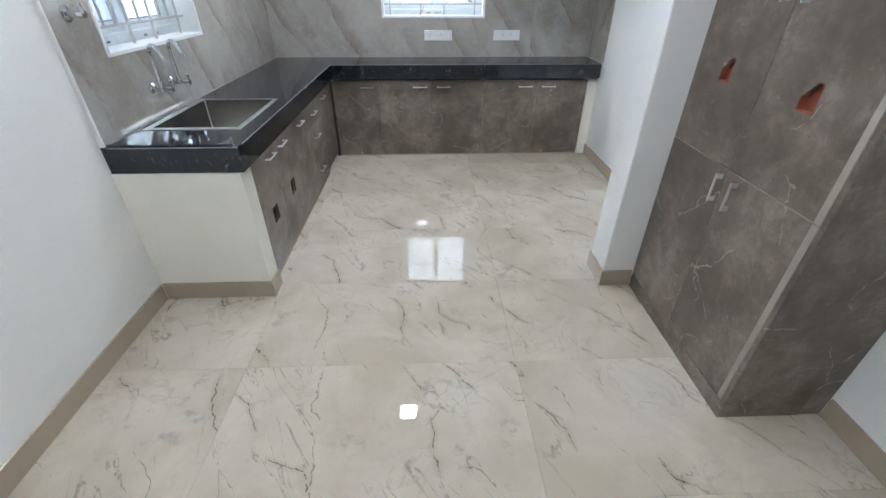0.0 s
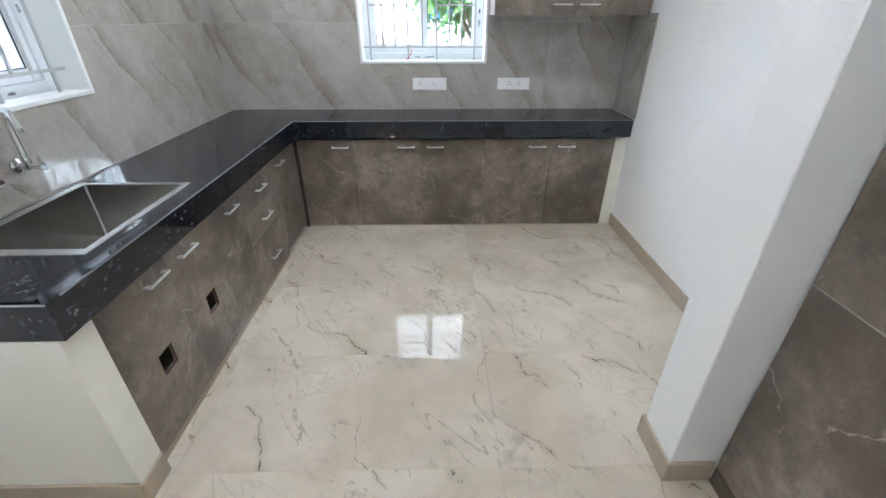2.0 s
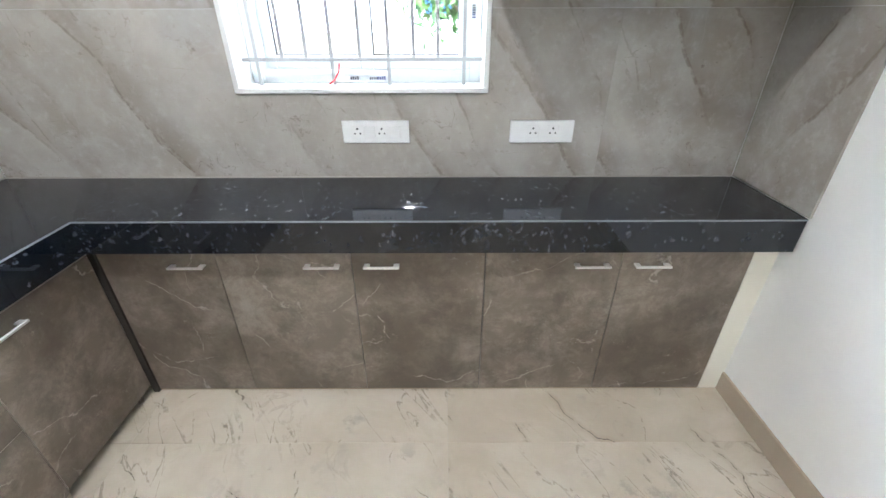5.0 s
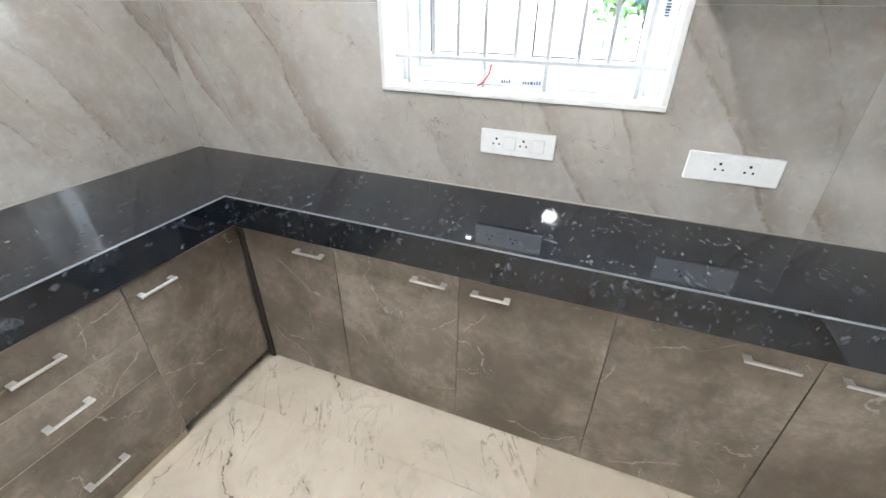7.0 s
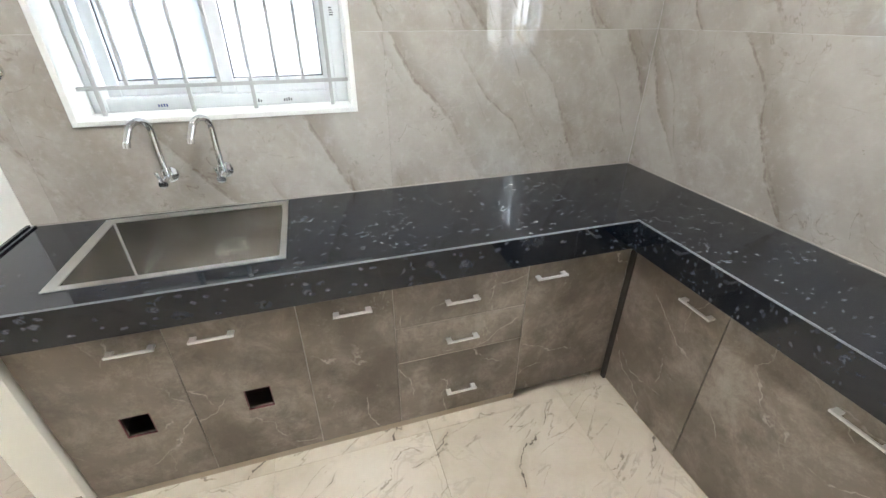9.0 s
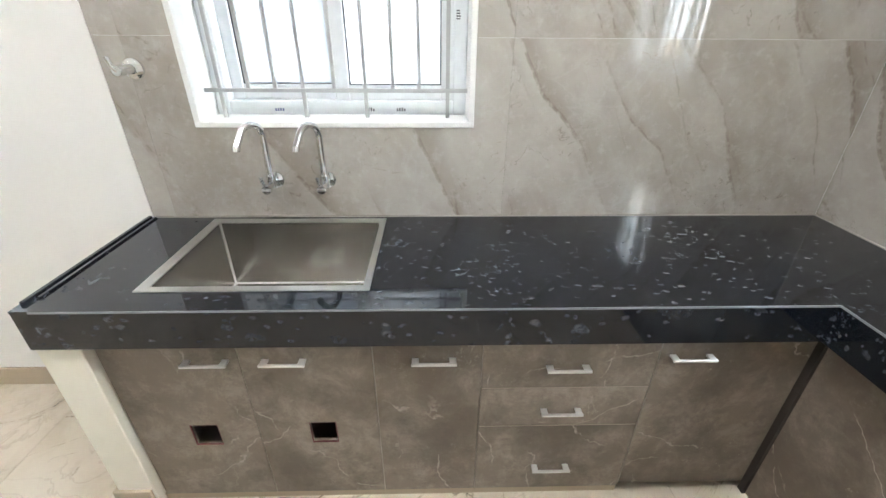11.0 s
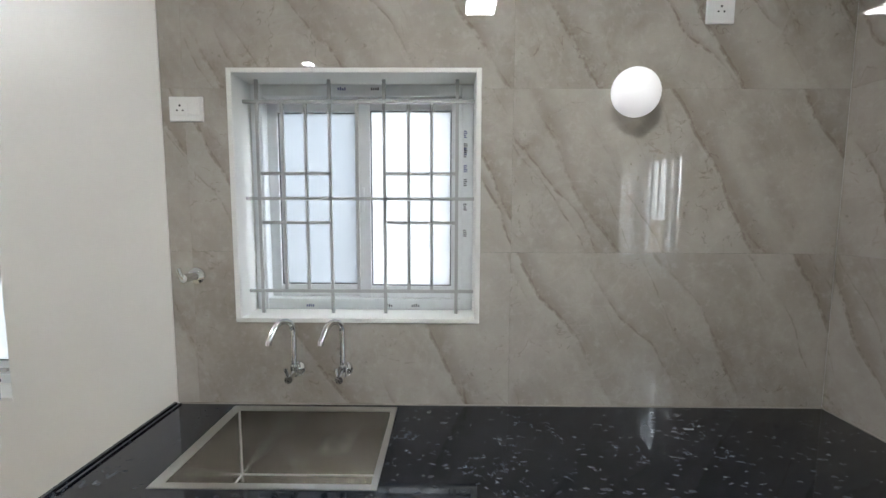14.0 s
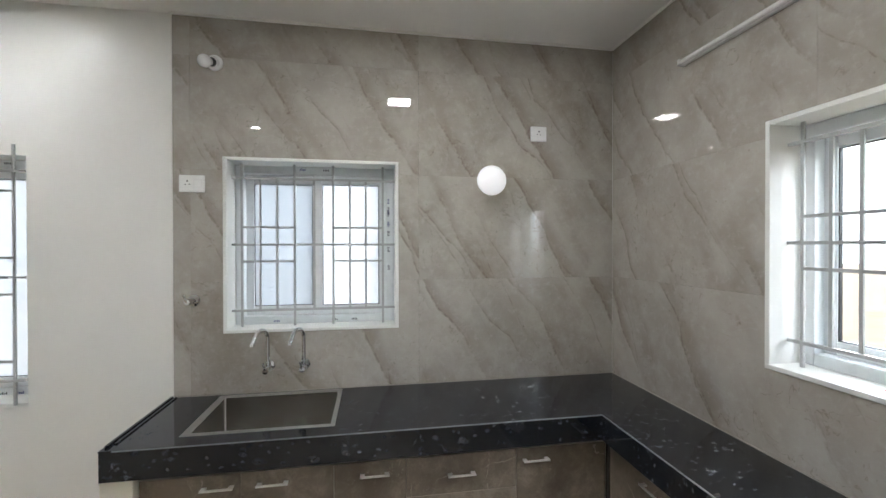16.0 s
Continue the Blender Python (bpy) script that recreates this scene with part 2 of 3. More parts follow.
def glass(name, frosted, milky=(0.62, 0.645, 0.655)):
    m = Nodes(name)
    out = m.t.nodes["Material Output"]
    clear = m.add("ShaderNodeBsdfTransparent")
    clear.inputs[0].default_value = (0.95, 0.98, 0.98, 1)
    gloss = m.add("ShaderNodeBsdfGlossy")
    gloss.inputs["Roughness"].default_value = 0.03
    mixed = m.add("ShaderNodeMixShader")
    body = clear.outputs[0]
    if frosted:
        milk = m.add("ShaderNodeBsdfTranslucent")
        milk.inputs[0].default_value = (*milky, 1)
        both = m.add("ShaderNodeMixShader")
        both.inputs[0].default_value = frosted
        m.link(body, both.inputs[1])
        m.link(milk.outputs[0], both.inputs[2])
        body = both.outputs[0]
    mixed.inputs[0].default_value = 0.06
    m.link(body, mixed.inputs[1])
    m.link(gloss.outputs[0], mixed.inputs[2])
    m.link(mixed.outputs[0], out.inputs[0])
    return m.mat


def glow(name, color, strength):
    m = Nodes(name)
    return m.put(Base_Color=(0.8, 0.8, 0.8), Roughness=0.4, Emission_Color=color, Emission_Strength=strength)


def leaf_green():
    m = Nodes("leaf_green")
    r = m.add("ShaderNodeNewGeometry").outputs["Random Per Island"]
    return m.put(Base_Color=m.mix(r, (0.03, 0.09, 0.02), (0.10, 0.22, 0.05)), Roughness=0.5)


TILE, FLOOR, GRANITE, LAMINATE = wall_marble(), floor_marble(), granite(), laminate()
WHITE = paint("white_wall_paint", (0.82, 0.812, 0.775), 0.36, 0.03)
CREAM = paint("cream_white_paint", (0.84, 0.81, 0.70), 0.5, 0.04)
CEIL = paint("ceiling_paint", (0.85, 0.845, 0.83), 0.6, 0.03)
REVEAL = paint("white_reveal_paint", (0.80, 0.80, 0.77), 0.45, 0.05)
SKIRT = paint("beige_skirting_tile", (0.45, 0.375, 0.28), 0.22, 0.06)
GROUT = plain("grout", (0.33, 0.30, 0.26), 0.8)
FGROUT = plain("floor_grout", (0.45, 0.40, 0.33), 0.7)
UPVC = plain("white_upvc", (0.74, 0.77, 0.78), 0.3)
BAR = plain("grey_white_painted_steel", (0.43, 0.44, 0.435), 0.4)
PLASTIC = plain("white_plastic", (0.80, 0.80, 0.79), 0.25)
CHROME = plain("chrome", (0.82, 0.83, 0.84), 0.04, 1.0, 0.02)
SATIN = plain("satin_chrome", (0.82, 0.82, 0.81), 0.38, 1.0, 0.04)
STEEL = brushed_steel()
# near-black colour stands for shade in holes and under the corner cabinet
SHADE_BLACK = plain("gap_shade_black", (0.012, 0.011, 0.010), 0.7)
RUBBER = plain("black_seal", (0.02, 0.02, 0.022), 0.5)
EDGE = plain("beige_edge_band", (0.40, 0.35, 0.29), 0.45)
CARCASS = plain("dark_carcass_board", (0.10, 0.085, 0.07), 0.6)
REDPLY = plain("red_brown_plywood", (0.13, 0.03, 0.032), 0.75, 0, 0.3)
ORANGEPLY = plain("orange_plywood", (0.32, 0.09, 0.042), 0.7, 0, 0.3)
CLEAR, FROST = glass("clear_glass", 0), glass("frosted_glass", 0.9, (0.60, 0.62, 0.625))
# same frosted glass in a darker, slightly bluer tone, for the first sash
FROST_DIM = glass("darker_frosted_glass", 0.95, (0.42, 0.445, 0.46))
LED = glow("led_panel", (1, 0.965, 0.92), 95.0)
GLOBE = glow("globe_diffuser", (1, 0.97, 0.92), 0.16)
INK = plain("blue_ink", (0.05, 0.07, 0.25), 0.6)
PENCIL = plain("dark_print", (0.06, 0.06, 0.07), 0.6)
REDWIRE = plain("red_wire", (0.6, 0.02, 0.03), 0.4)

# ---- mesh helpers ----


def box(bm, lo, hi, bevel=0.0, segments=1):
    r = bmesh.ops.create_cube(bm, size=1)
    c = [(a + b) / 2 for a, b in zip(lo, hi)]
    d = [abs(b - a) for a, b in zip(lo, hi)]
    bmesh.ops.transform(bm, matrix=Matrix.Translation(c) @ Matrix.Diagonal((*d, 1)), verts=r["verts"])
    if bevel:
        es = list({e for v in r["verts"] for e in v.link_edges})
        bmesh.ops.bevel(bm, geom=es, offset=bevel, segments=segments, affect="EDGES", profile=0.5)
    return bm


def boxes(*pairs, bevel=0.0):
    bm = bmesh.new()
    for lo, hi in pairs:
        box(bm, lo, hi, bevel)
    return bm


def ring(x0, x1, y0, y1, hole, z0, z1):
    """A slab with a rectangular hole, as one connected mesh."""
    a, b, c, d = hole
    bm = bmesh.new()
    levels = []
    for z in (z0, z1):
        levels.append(([bm.verts.new((x, y, z)) for x, y in ((x0, y0), (x1, y0), (x1, y1), (x0, y1))],
                       [bm.verts.new((x, y, z)) for x, y in ((a, c), (b, c), (b, d), (a, d))]))
    for i in range(4):
        j = (i + 1) % 4
        for o, n in levels:
            bm.faces.new((o[i], o[j], n[j], n[i]))
        for k in (0, 1):
            bm.faces.new((levels[0][k][i], levels[0][k][j], levels[1][k][j], levels[1][k][i]))
    return bm


def plate(ya, yb, za, zc, hole, x0, x1):
    """An upright board across x, with a rectangular hole if one is given."""
    if not hole:
        return boxes(((x0, ya, za), (x1, yb, zc)))
    bm = ring(ya, yb, za, zc, hole, x0, x1)
    for v in bm.verts:
        v.co = (v.co.z, v.co.x, v.co.y)
    return bm


def joined(a, b):
    me = bpy.data.meshes.new("joint")
    b.to_mesh(me)
    b.free()
    a.from_mesh(me)
    bpy.data.meshes.remove(me)
    return a


def tray(x0, x1, y0, y1, z0, z1, t):
    """An open basin with walls and floor of thickness t."""
    bm = bmesh.new()

    def loop(d, z):
        return [bm.verts.new((x, y, z)) for x, y in ((x0 + d, y0 + d), (x1 - d, y0 + d), (x1 - d, y1 - d), (x0 + d, y1 - d))]

    rows = [loop(0, z0 - t), loop(0, z1), loop(t, z1), loop(t, z0)]
    for p, q in zip(rows, rows[1:]):
        for i in range(4):
            bm.faces.new((p[i], p[(i + 1) % 4], q[(i + 1) % 4], q[i]))
    bm.faces.new(rows[0])
    bm.faces.new(rows[-1])
    return bm


def rod(bm, a, b, r, r2=None, n=16):
    a, b = Vector(a), Vector(b)
    q = (b - a).to_track_quat("Z", "Y").to_matrix().to_4x4()
    bmesh.ops.create_cone(bm, cap_ends=True, segments=n, radius1=r, radius2=r if r2 is None else r2, depth=(b - a).length,
                          matrix=Matrix.Translation((a + b) / 2) @ q)
    return bm


def ball(bm, c, r, squash=(1, 1, 1), u=24, v=14):
    bmesh.ops.create_uvsphere(bm, u_segments=u, v_segments=v, radius=r,
                              matrix=Matrix.Translation(c) @ Matrix.Diagonal((*squash, 1)))
    return bm


def pipe(points, r, n=14):
    """A round pipe along a smooth line."""
    bm = bmesh.new()
    rings = []
    pts = [Vector(p) for p in points]
    side = None
    for i, p in enumerate(pts):
        t = (pts[min(i + 1, len(pts) - 1)] - pts[max(i - 1, 0)]).normalized()
        if side is None:
            side = t.orthogonal().normalized()
        side = (side - t * side.dot(t)).normalized()
        up = t.cross(side)
        rings.append([bm.verts.new(p + r * (math.cos(6.2832 * k / n) * side + math.sin(6.2832 * k / n) * up)) for k in range(n)])
    for a, b in zip(rings, rings[1:]):
        for k in range(n):
            bm.faces.new((a[k], a[(k + 1) % n], b[(k + 1) % n], b[k]))
    bm.faces.new(rings[0][::-1])
    bm.faces.new(rings[-1])
    return bm


def mesh_of(name, bm, material, smooth=False):
    bmesh.ops.recalc_face_normals(bm, faces=bm.faces)
    me = bpy.data.meshes.new(name)
    bm.to_mesh(me)
    bm.free()
    me.materials.append(material)
    if smooth:
        me.polygons.foreach_set("use_smooth", [True] * len(me.polygons))
        me.set_sharp_from_angle(angle=radians(38))
    return me


def part(name, bm, material, parent=None, label="", smooth=False):
    ob = new(name, mesh_of(name, bm, material, smooth))
    if parent:
        ob.parent = parent
    if label:
        ob["label"] = label
    return ob


def thing(name, label, category, group="", kind="", at=(0, 0, 0)):
    ob = new(name)
    ob.location = at
    ob.empty_display_size = 0.05
    return tagged(ob, label, category, group, kind)


def setting(name, bm, material, label, category):
    return tagged(part(name, bm, material), label, category, kind="structure")


# ---- structure ----
XL, XT = -0.958, -0.943          # left plaster and tile faces
YB, YT = 4.946, 4.931            # back plaster and tile faces
XR, Y0, CZ = 2.118, -3.0, 2.92
TH = 0.24
WIN_L = (2.620, 3.569, 1.195, 2.160)      # y0 y1 z0 z1
WIN_D = (0.76, 1.682, 0.860, 2.140)
WIN_B = (0.107, 1.064, 1.195, 2.150)        # x0 x1 z0 z1


def holed(u0, u1, v0, v1, holes):
    """Rectangles that cover u0..u1, v0..v1 but for the holes (u0, u1, v0, v1), which do not overlap in u."""
    out, u = [], u0
    for a, b, c, d in sorted(holes):
        a, b, c, d = max(a, u0), min(b, u1), max(c, v0), min(d, v1)
        if a >= b or c >= d:
            continue
        if a > u:
            out.append((u, a, v0, v1))
        if c > v0:
            out.append((a, b, v0, c))
        if d < v1:
            out.append((a, b, d, v1))
        u = b
    if u < u1:
        out.append((u, u1, v0, v1))
    return out


bm = bmesh.new()
for a, b, c, d in holed(Y0 - TH, YB + TH, -0.02, CZ, [WIN_L, WIN_D]):
    box(bm, (XL - TH, a, c), (XL, b, d))
wall_left = setting("wall_west", bm, WHITE, "smooth white painted wall with two grilled windows", "wall")
bm = bmesh.new()
for a, b, c, d in holed(XL, XR, -0.02, CZ, [WIN_B]):
    box(bm, (a, YB, c), (b, YB + TH, d))
wall_back = setting("wall_north", bm, WHITE, "kitchen end wall behind the marble tiles, with a window", "wall")
wall_right = setting("wall_east", boxes(((XR, Y0 - TH, -0.02), (XR + TH, YB + TH, CZ))), WHITE, "plain smooth white painted wall", "wall")
setting("wall_south", boxes(((XL, Y0 - TH, -0.02), (XR, Y0, CZ))), WHITE, "plain white wall closing the dining side", "wall")
setting("pillar", boxes(((1.513, 2.388, -0.02), (XR, 2.585, CZ)), bevel=0.004), WHITE, "square-edged white painted wall stub beside the tall cabinet", "pillar")
setting("ceiling", boxes(((XL - TH, Y0 - TH, CZ), (XR + TH, YB + TH, CZ + 0.15))), CEIL, "flat white painted ceiling", "ceiling")
floor = setting("floor", boxes(((XL - TH, Y0 - TH, -0.15), (XR + TH, YB + TH, -0.008))), FGROUT, "polished beige marble-look tiled floor", "floor")

# skirting
bm = boxes(((XL, Y0, 0), (XL + 0.012, 2.333, 0.10)), ((XL + 0.012, 2.333, 0), (-0.362, 2.345, 0.10)), ((-0.362, 2.333, 0), (-0.350, 2.46, 0.10)),
           ((1.501, 2.376, 0), (1.513, 2.585, 0.10)), ((1.513, 2.376, 0), (1.678, 2.388, 0.10)), ((1.501, 2.585, 0), (XR, 2.597, 0.10)),
           ((XR - 0.012, 2.597, 0), (XR, 4.568, 0.10)), ((XR - 0.012, Y0, 0), (XR, 1.495, 0.10)), bevel=0.002)
setting("baseboard", bm, SKIRT, "low beige tile skirting along the white walls", "baseboard")

# masonry ends that carry the counter
setting("counter_end_wall", boxes(((XL, 2.345, 0), (-0.362, 2.466, 0.735)), bevel=0.003), CREAM, "cream painted masonry end wall under the granite counter", "wall")
setting("counter_end_wall_2", boxes(((2.026, 4.568, 0), (XR, YB, 0.735)), bevel=0.003), CREAM, "cream painted masonry stub under the counter end", "wall")

# ceiling moulding strip where tile meets ceiling
setting("trim", boxes(((XT, 2.368, CZ - 0.012), (XT + 0.012, YT, CZ)), ((XT, YT - 0.012, CZ - 0.012), (XR, YT, CZ))), WHITE, "thin white strip between tiles and ceiling", "trim")
setting("tile_edge", boxes(((XL, 2.355, 0.86), (XT + 0.002, 2.368, CZ))), WHITE, "white filler strip along the edge of the wall tiles", "trim")

# ---- windows ----


def window(name, label, u0, u1, z0, z1, face, horizontal, verts, subs, shorts, rails, frost, lip, grille_w=0.08, rise=-0.004, lap=0.022, inner=0.052):
    """A sliding window with a steel grille, built in wall coordinates: u along the wall, w out of the room."""
    top = thing(name, label, "window", kind="structure")

    def P(u, w, z):
        return (face - w, u, z) if horizontal == "y" else (u, face + w, z)

    def B(*pairs, bevel=0.0):
        bm = bmesh.new()
        for (ua, wa, za), (ub, wb, zb) in pairs:
            p, q = P(ua, wa, za), P(ub, wb, zb)
            box(bm, [min(a, b) for a, b in zip(p, q)], [max(a, b) for a, b in zip(p, q)], bevel)
        return bm

    e, D = 0.018, 0.20
    if lip:
        part("window_reveal", B(((u0 - 0.002, -0.006, z0), (u0 + e, D, z1)), ((u1 - e, -0.006, z0), (u1 + 0.002, D, z1)),
                                ((u0 + e, -0.006, z1 - e), (u1 - e, D, z1)), bevel=0.002), REVEAL, top, "white painted reveal")
        part("window_sill", B(((u0, -0.008, z0), (u1, D, z0 + e)), bevel=0.002), REVEAL, top)
    else:
        e = 0.004
        part("window_reveal", B(((u0, 0.001, z0), (u0 + e, D, z1)), ((u1 - e, 0.001, z0), (u1, D, z1)), ((u0 + e, 0.001, z1 - e), (u1 - e, D, z1))), REVEAL, top)
        part("window_sill", B(((u0, -0.004, z0 - 0.004), (u1, D, z0 + 0.012)), bevel=0.002), REVEAL, top)
    a, b, c, d = u0 + e, u1 - e, z0 + e, z1 - e
    f = 0.048
    part("window_frame", B(((a, 0.14, c), (a + f, 0.225, d)), ((b - f, 0.14, c), (b, 0.225, d)), ((a + f, 0.14, c), (b - f, 0.225, c + f)), ((a + f, 0.14, d - f), (b - f, 0.225, d)), bevel=0.003), UPVC, top, "white upvc outer frame")
    mid, s = (a + b) / 2, 0.052
    for i, (ua, ub, w) in enumerate(((a + f - 0.01, mid + lap, 0.187), (mid - lap, b - f + 0.01, 0.155))):
        sa, sb = (s, inner) if i == 0 else (inner, s)
        sash = part("sash", B(((ua, w, c + f), (ua + sa, w + 0.03, d - f)), ((ub - sb, w, c + f), (ub, w + 0.03, d - f)),
                              ((ua + sa, w, c + f), (ub - sb, w + 0.03, c + f + s)), ((ua + sa, w, d - f - s), (ub - sb, w + 0.03, d - f)), bevel=0.003), UPVC, top, "sliding upvc sash")
        g = 0.004
        part("seal", B(((ua + sa, w + 0.008, c + f + s), (ua + sa + g, w + 0.022, d - f - s)), ((ub - sb - g, w + 0.008, c + f + s), (ub - sb, w + 0.022, d - f - s)),
                       ((ua + sa + g, w + 0.008, c + f + s), (ub - sb - g, w + 0.022, c + f + s + g)), ((ua + sa + g, w + 0.008, d - f - s - g), (ub - sb - g, w + 0.022, d - f - s))), RUBBER, sash, "black rubber seal")
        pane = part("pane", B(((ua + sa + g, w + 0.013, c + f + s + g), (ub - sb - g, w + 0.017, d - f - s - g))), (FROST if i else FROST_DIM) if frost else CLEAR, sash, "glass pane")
        pane.visible_shadow = False
        lu = ub - 0.03 if i == 0 else ua + 0.012
        part("latch", B(((lu, w - 0.008, (c + d) / 2 - 0.05), (lu + 0.014, w, (c + d) / 2 + 0.05)), bevel=0.002), UPVC, sash)
    # grille
    t, w = 0.0065, grille_w
    grille = part("grille_frame", B(*[((u0 + 0.002, w - t, z - t), (u1 - 0.002, w + t, z + t)) for z in rails], bevel=0.001), BAR, top, "light grey painted steel safety grille")
    for u in verts:
        part("bar", B(((u - t, w - t * 0.8, z0 + 0.004), (u + t, w + t * 0.8, z1 + rise)), bevel=0.001), BAR, grille)
    for u in subs:
        part("bar", B(((u - t, w - t * 0.8, rails[0]), (u + t, w + t * 0.8, rails[-1])), bevel=0.001), BAR, grille)
    for ua, ub, z in shorts:
        part("short_bar", B(((ua, w - t * 0.7, z - t), (ub, w + t * 0.7, z + t)), bevel=0.001), BAR, grille)
    # pen marks and printed film text on the frame, unreadable
    rnd = random.Random(len(name) + int(u0 * 100))
    for k in range(9):
        zz = c + 0.10 + (d - c - 0.2) * rnd.random()
        bm = bmesh.new()
        for j in range(4):
            p, q = P(b - f + 0.008, 0.138, zz + j * 0.008), P(b - f + 0.018 + 0.006 * rnd.random(), 0.1395, zz + j * 0.008 + 0.004)
            box(bm, [min(x, y) for x, y in zip(p, q)], [max(x, y) for x, y in zip(p, q)])
        part("print_mark", bm, INK if k % 3 == 0 else PENCIL, top)
    for k in range(5):
        uu = a + 0.08 + (b - a - 0.2) * rnd.random()
        lowz = c + 0.012 if k < 3 else d - 0.024
        bm = bmesh.new()
        for j in range(4):
            p, q = P(uu + j * 0.009, 0.138, lowz), P(uu + j * 0.009 + 0.005, 0.1395, lowz + 0.008 + 0.006 * rnd.random())
            box(bm, [min(x, y) for x, y in zip(p, q)], [max(x, y) for x, y in zip(p, q)])
        part("print_mark", bm, INK if k % 2 else PENCIL, top)
    return top


GV, GS = (2.692, 2.978, 3.194, 3.482), (2.790, 2.882, 3.086, 3.290, 3.382)
RAILS = (1.305, 1.680, 2.058)
window("window_1", "white sliding window with frosted panes and painted steel grille above the sink", *WIN_L, XT, "y", GV, GS,
       [(a, b, z) for a, b in ((GV[0], GV[1]), (GV[2], GV[3])) for z in (1.584, 1.779)], RAILS, True, True)
k = (WIN_B[1] - WIN_B[0]) / (WIN_L[1] - WIN_L[0])
BV = [WIN_B[0] + k * (v - WIN_L[0]) for v in GV]
BS = [WIN_B[0] + k * (v - WIN_L[0]) for v in GS]
BR = [WIN_B[2] + (v - WIN_L[2]) for v in RAILS]
back_window = window("window_2", "white sliding window with clear panes and steel grille at the end wall", *WIN_B, YT, "x", BV, BS,
       [(a, b, z) for a, b in ((BV[0], BV[1]), (BV[2], BV[3])) for z in (BR[1] - 0.096, BR[1] + 0.099)], BR, False, True)
DV = (1.629, 1.353, 1.135, 0.858)
window("window_3", "larger white sliding window with frosted panes and grille in the white wall", *WIN_D, XL, "y", DV, (1.532, 1.239, 0.955),
       [(a, b, z) for a, b in ((1.353, 1.629), (0.858, 1.135)) for z in (1.955, 1.614, 1.428, 1.088)], (0.990, 1.515, 2.055), True, False, -0.008, 0.05, 0.0, 0.115)
part("wire_end", pipe([(0.45, YT + 0.06, 1.218), (0.47, YT + 0.07, 1.232), (0.49, YT + 0.075, 1.262), (0.492, YT + 0.09, 1.29)], 0.003, 8), REDWIRE, back_window, "loose red wire end", True)

# ---- granite counter ----
HOLE = (-0.886, -0.450, 2.640, 3.236)      # x0 x1 y0 y1
ZT, ZS = 0.86, 0.835
counter = thing("kitchen_counter", "L-shaped polished black granite counter with grey flecks and thick front edge", "counter")
part("worktop", ring(XT + 0.001, -0.347, 2.353, YT - 0.001, HOLE, ZS, ZT), GRANITE, counter)
part("worktop", boxes(((-0.3462, 4.509, ZS), (XR - 0.012, YT - 0.001, ZT))), GRANITE, counter)
part("apron", boxes(((-0.372, 2.353, 0.735), (-0.347, 4.534, ZS))), GRANITE, counter)
part("apron", boxes(((-0.347, 4.509, 0.735), (XR - 0.012, 4.534, ZS))), GRANITE, counter)
part("apron", boxes(((XL + 0.001, 2.353, 0.735), (-0.372, 2.378, ZS)), ((XL + 0.001, 2.353, ZS), (XT + 0.001, 2.3545, ZT))), GRANITE, counter)
part("edge_strip", boxes(((-0.347, 2.40, ZT - 0.006), (-0.3445, 4.509, ZT - 0.0005)), ((-0.347, 4.5065, ZT - 0.006), (XR - 0.012, 4.509, ZT - 0.0005)), ((XL + 0.03, 2.3505, ZT - 0.006), (-0.347, 2.353, ZT - 0.0005))),
     plain("ground_granite_edge", (0.22, 0.23, 0.235), 0.3), counter, "pale ground edge")
part("end_lip", boxes(((XT + 0.01, 2.359, ZT), (-0.375, 2.371, ZT + 0.010)), ((XT + 0.01, 2.379, ZT), (-0.405, 2.388, ZT + 0.006)), bevel=0.001), GRANITE, counter, "thin raised granite strip")
part("sealant", boxes(((XT, 2.38, ZT), (XT + 0.006, YT, ZT + 0.004)), ((XT + 0.006, YT - 0.006, ZT), (XR - 0.012, YT, ZT + 0.004))), GROUT, counter)

# ---- sink ----
x0, x1, y0, y1 = HOLE
sink = thing("kitchen_sink", "square brushed stainless steel sink set into the black granite", "sink")
bm = ring(-0.916, -0.430, 2.610, 3.252, (x0 + 0.004, x1 - 0.004, y0 + 0.004, y1 - 0.004), ZT + 0.0005, ZT + 0.0035)
part("rim", bm, plain("pale_steel_rim", (0.60, 0.60, 0.58), 0.30, 1.0), sink, "flat pale steel rim")
zb = 0.600
part("basin", tray(x0, x1, y0, y1, zb, ZT, 0.004), STEEL, sink)
bm = bmesh.new()
for a, b in (((x0 + 0.005, y0 + 0.005, zb), (x0 + 0.005, y1 - 0.005, zb)), ((x1 - 0.005, y0 + 0.005, zb), (x1 - 0.005, y1 - 0.005, zb)), ((x0 + 0.005, y0 + 0.005, zb), (x1 - 0.005, y0 + 0.005, zb)), ((x0 + 0.005, y1 - 0.005, zb), (x1 - 0.005, y1 - 0.005, zb)),
             ((x0 + 0.005, y0 + 0.005, zb), (x0 + 0.005, y0 + 0.005, ZT)), ((x0 + 0.005, y1 - 0.005, zb), (x0 + 0.005, y1 - 0.005, ZT)), ((x1 - 0.005, y0 + 0.005, zb), (x1 - 0.005, y0 + 0.005, ZT)), ((x1 - 0.005, y1 - 0.005, zb), (x1 - 0.005, y1 - 0.005, ZT))):
    rod(bm, a, b, 0.004, n=8)
part("weld_seam", bm, SATIN, sink, "bright welded corner seam")
cx, cy = -0.665, 2.96
bm = bmesh.new()
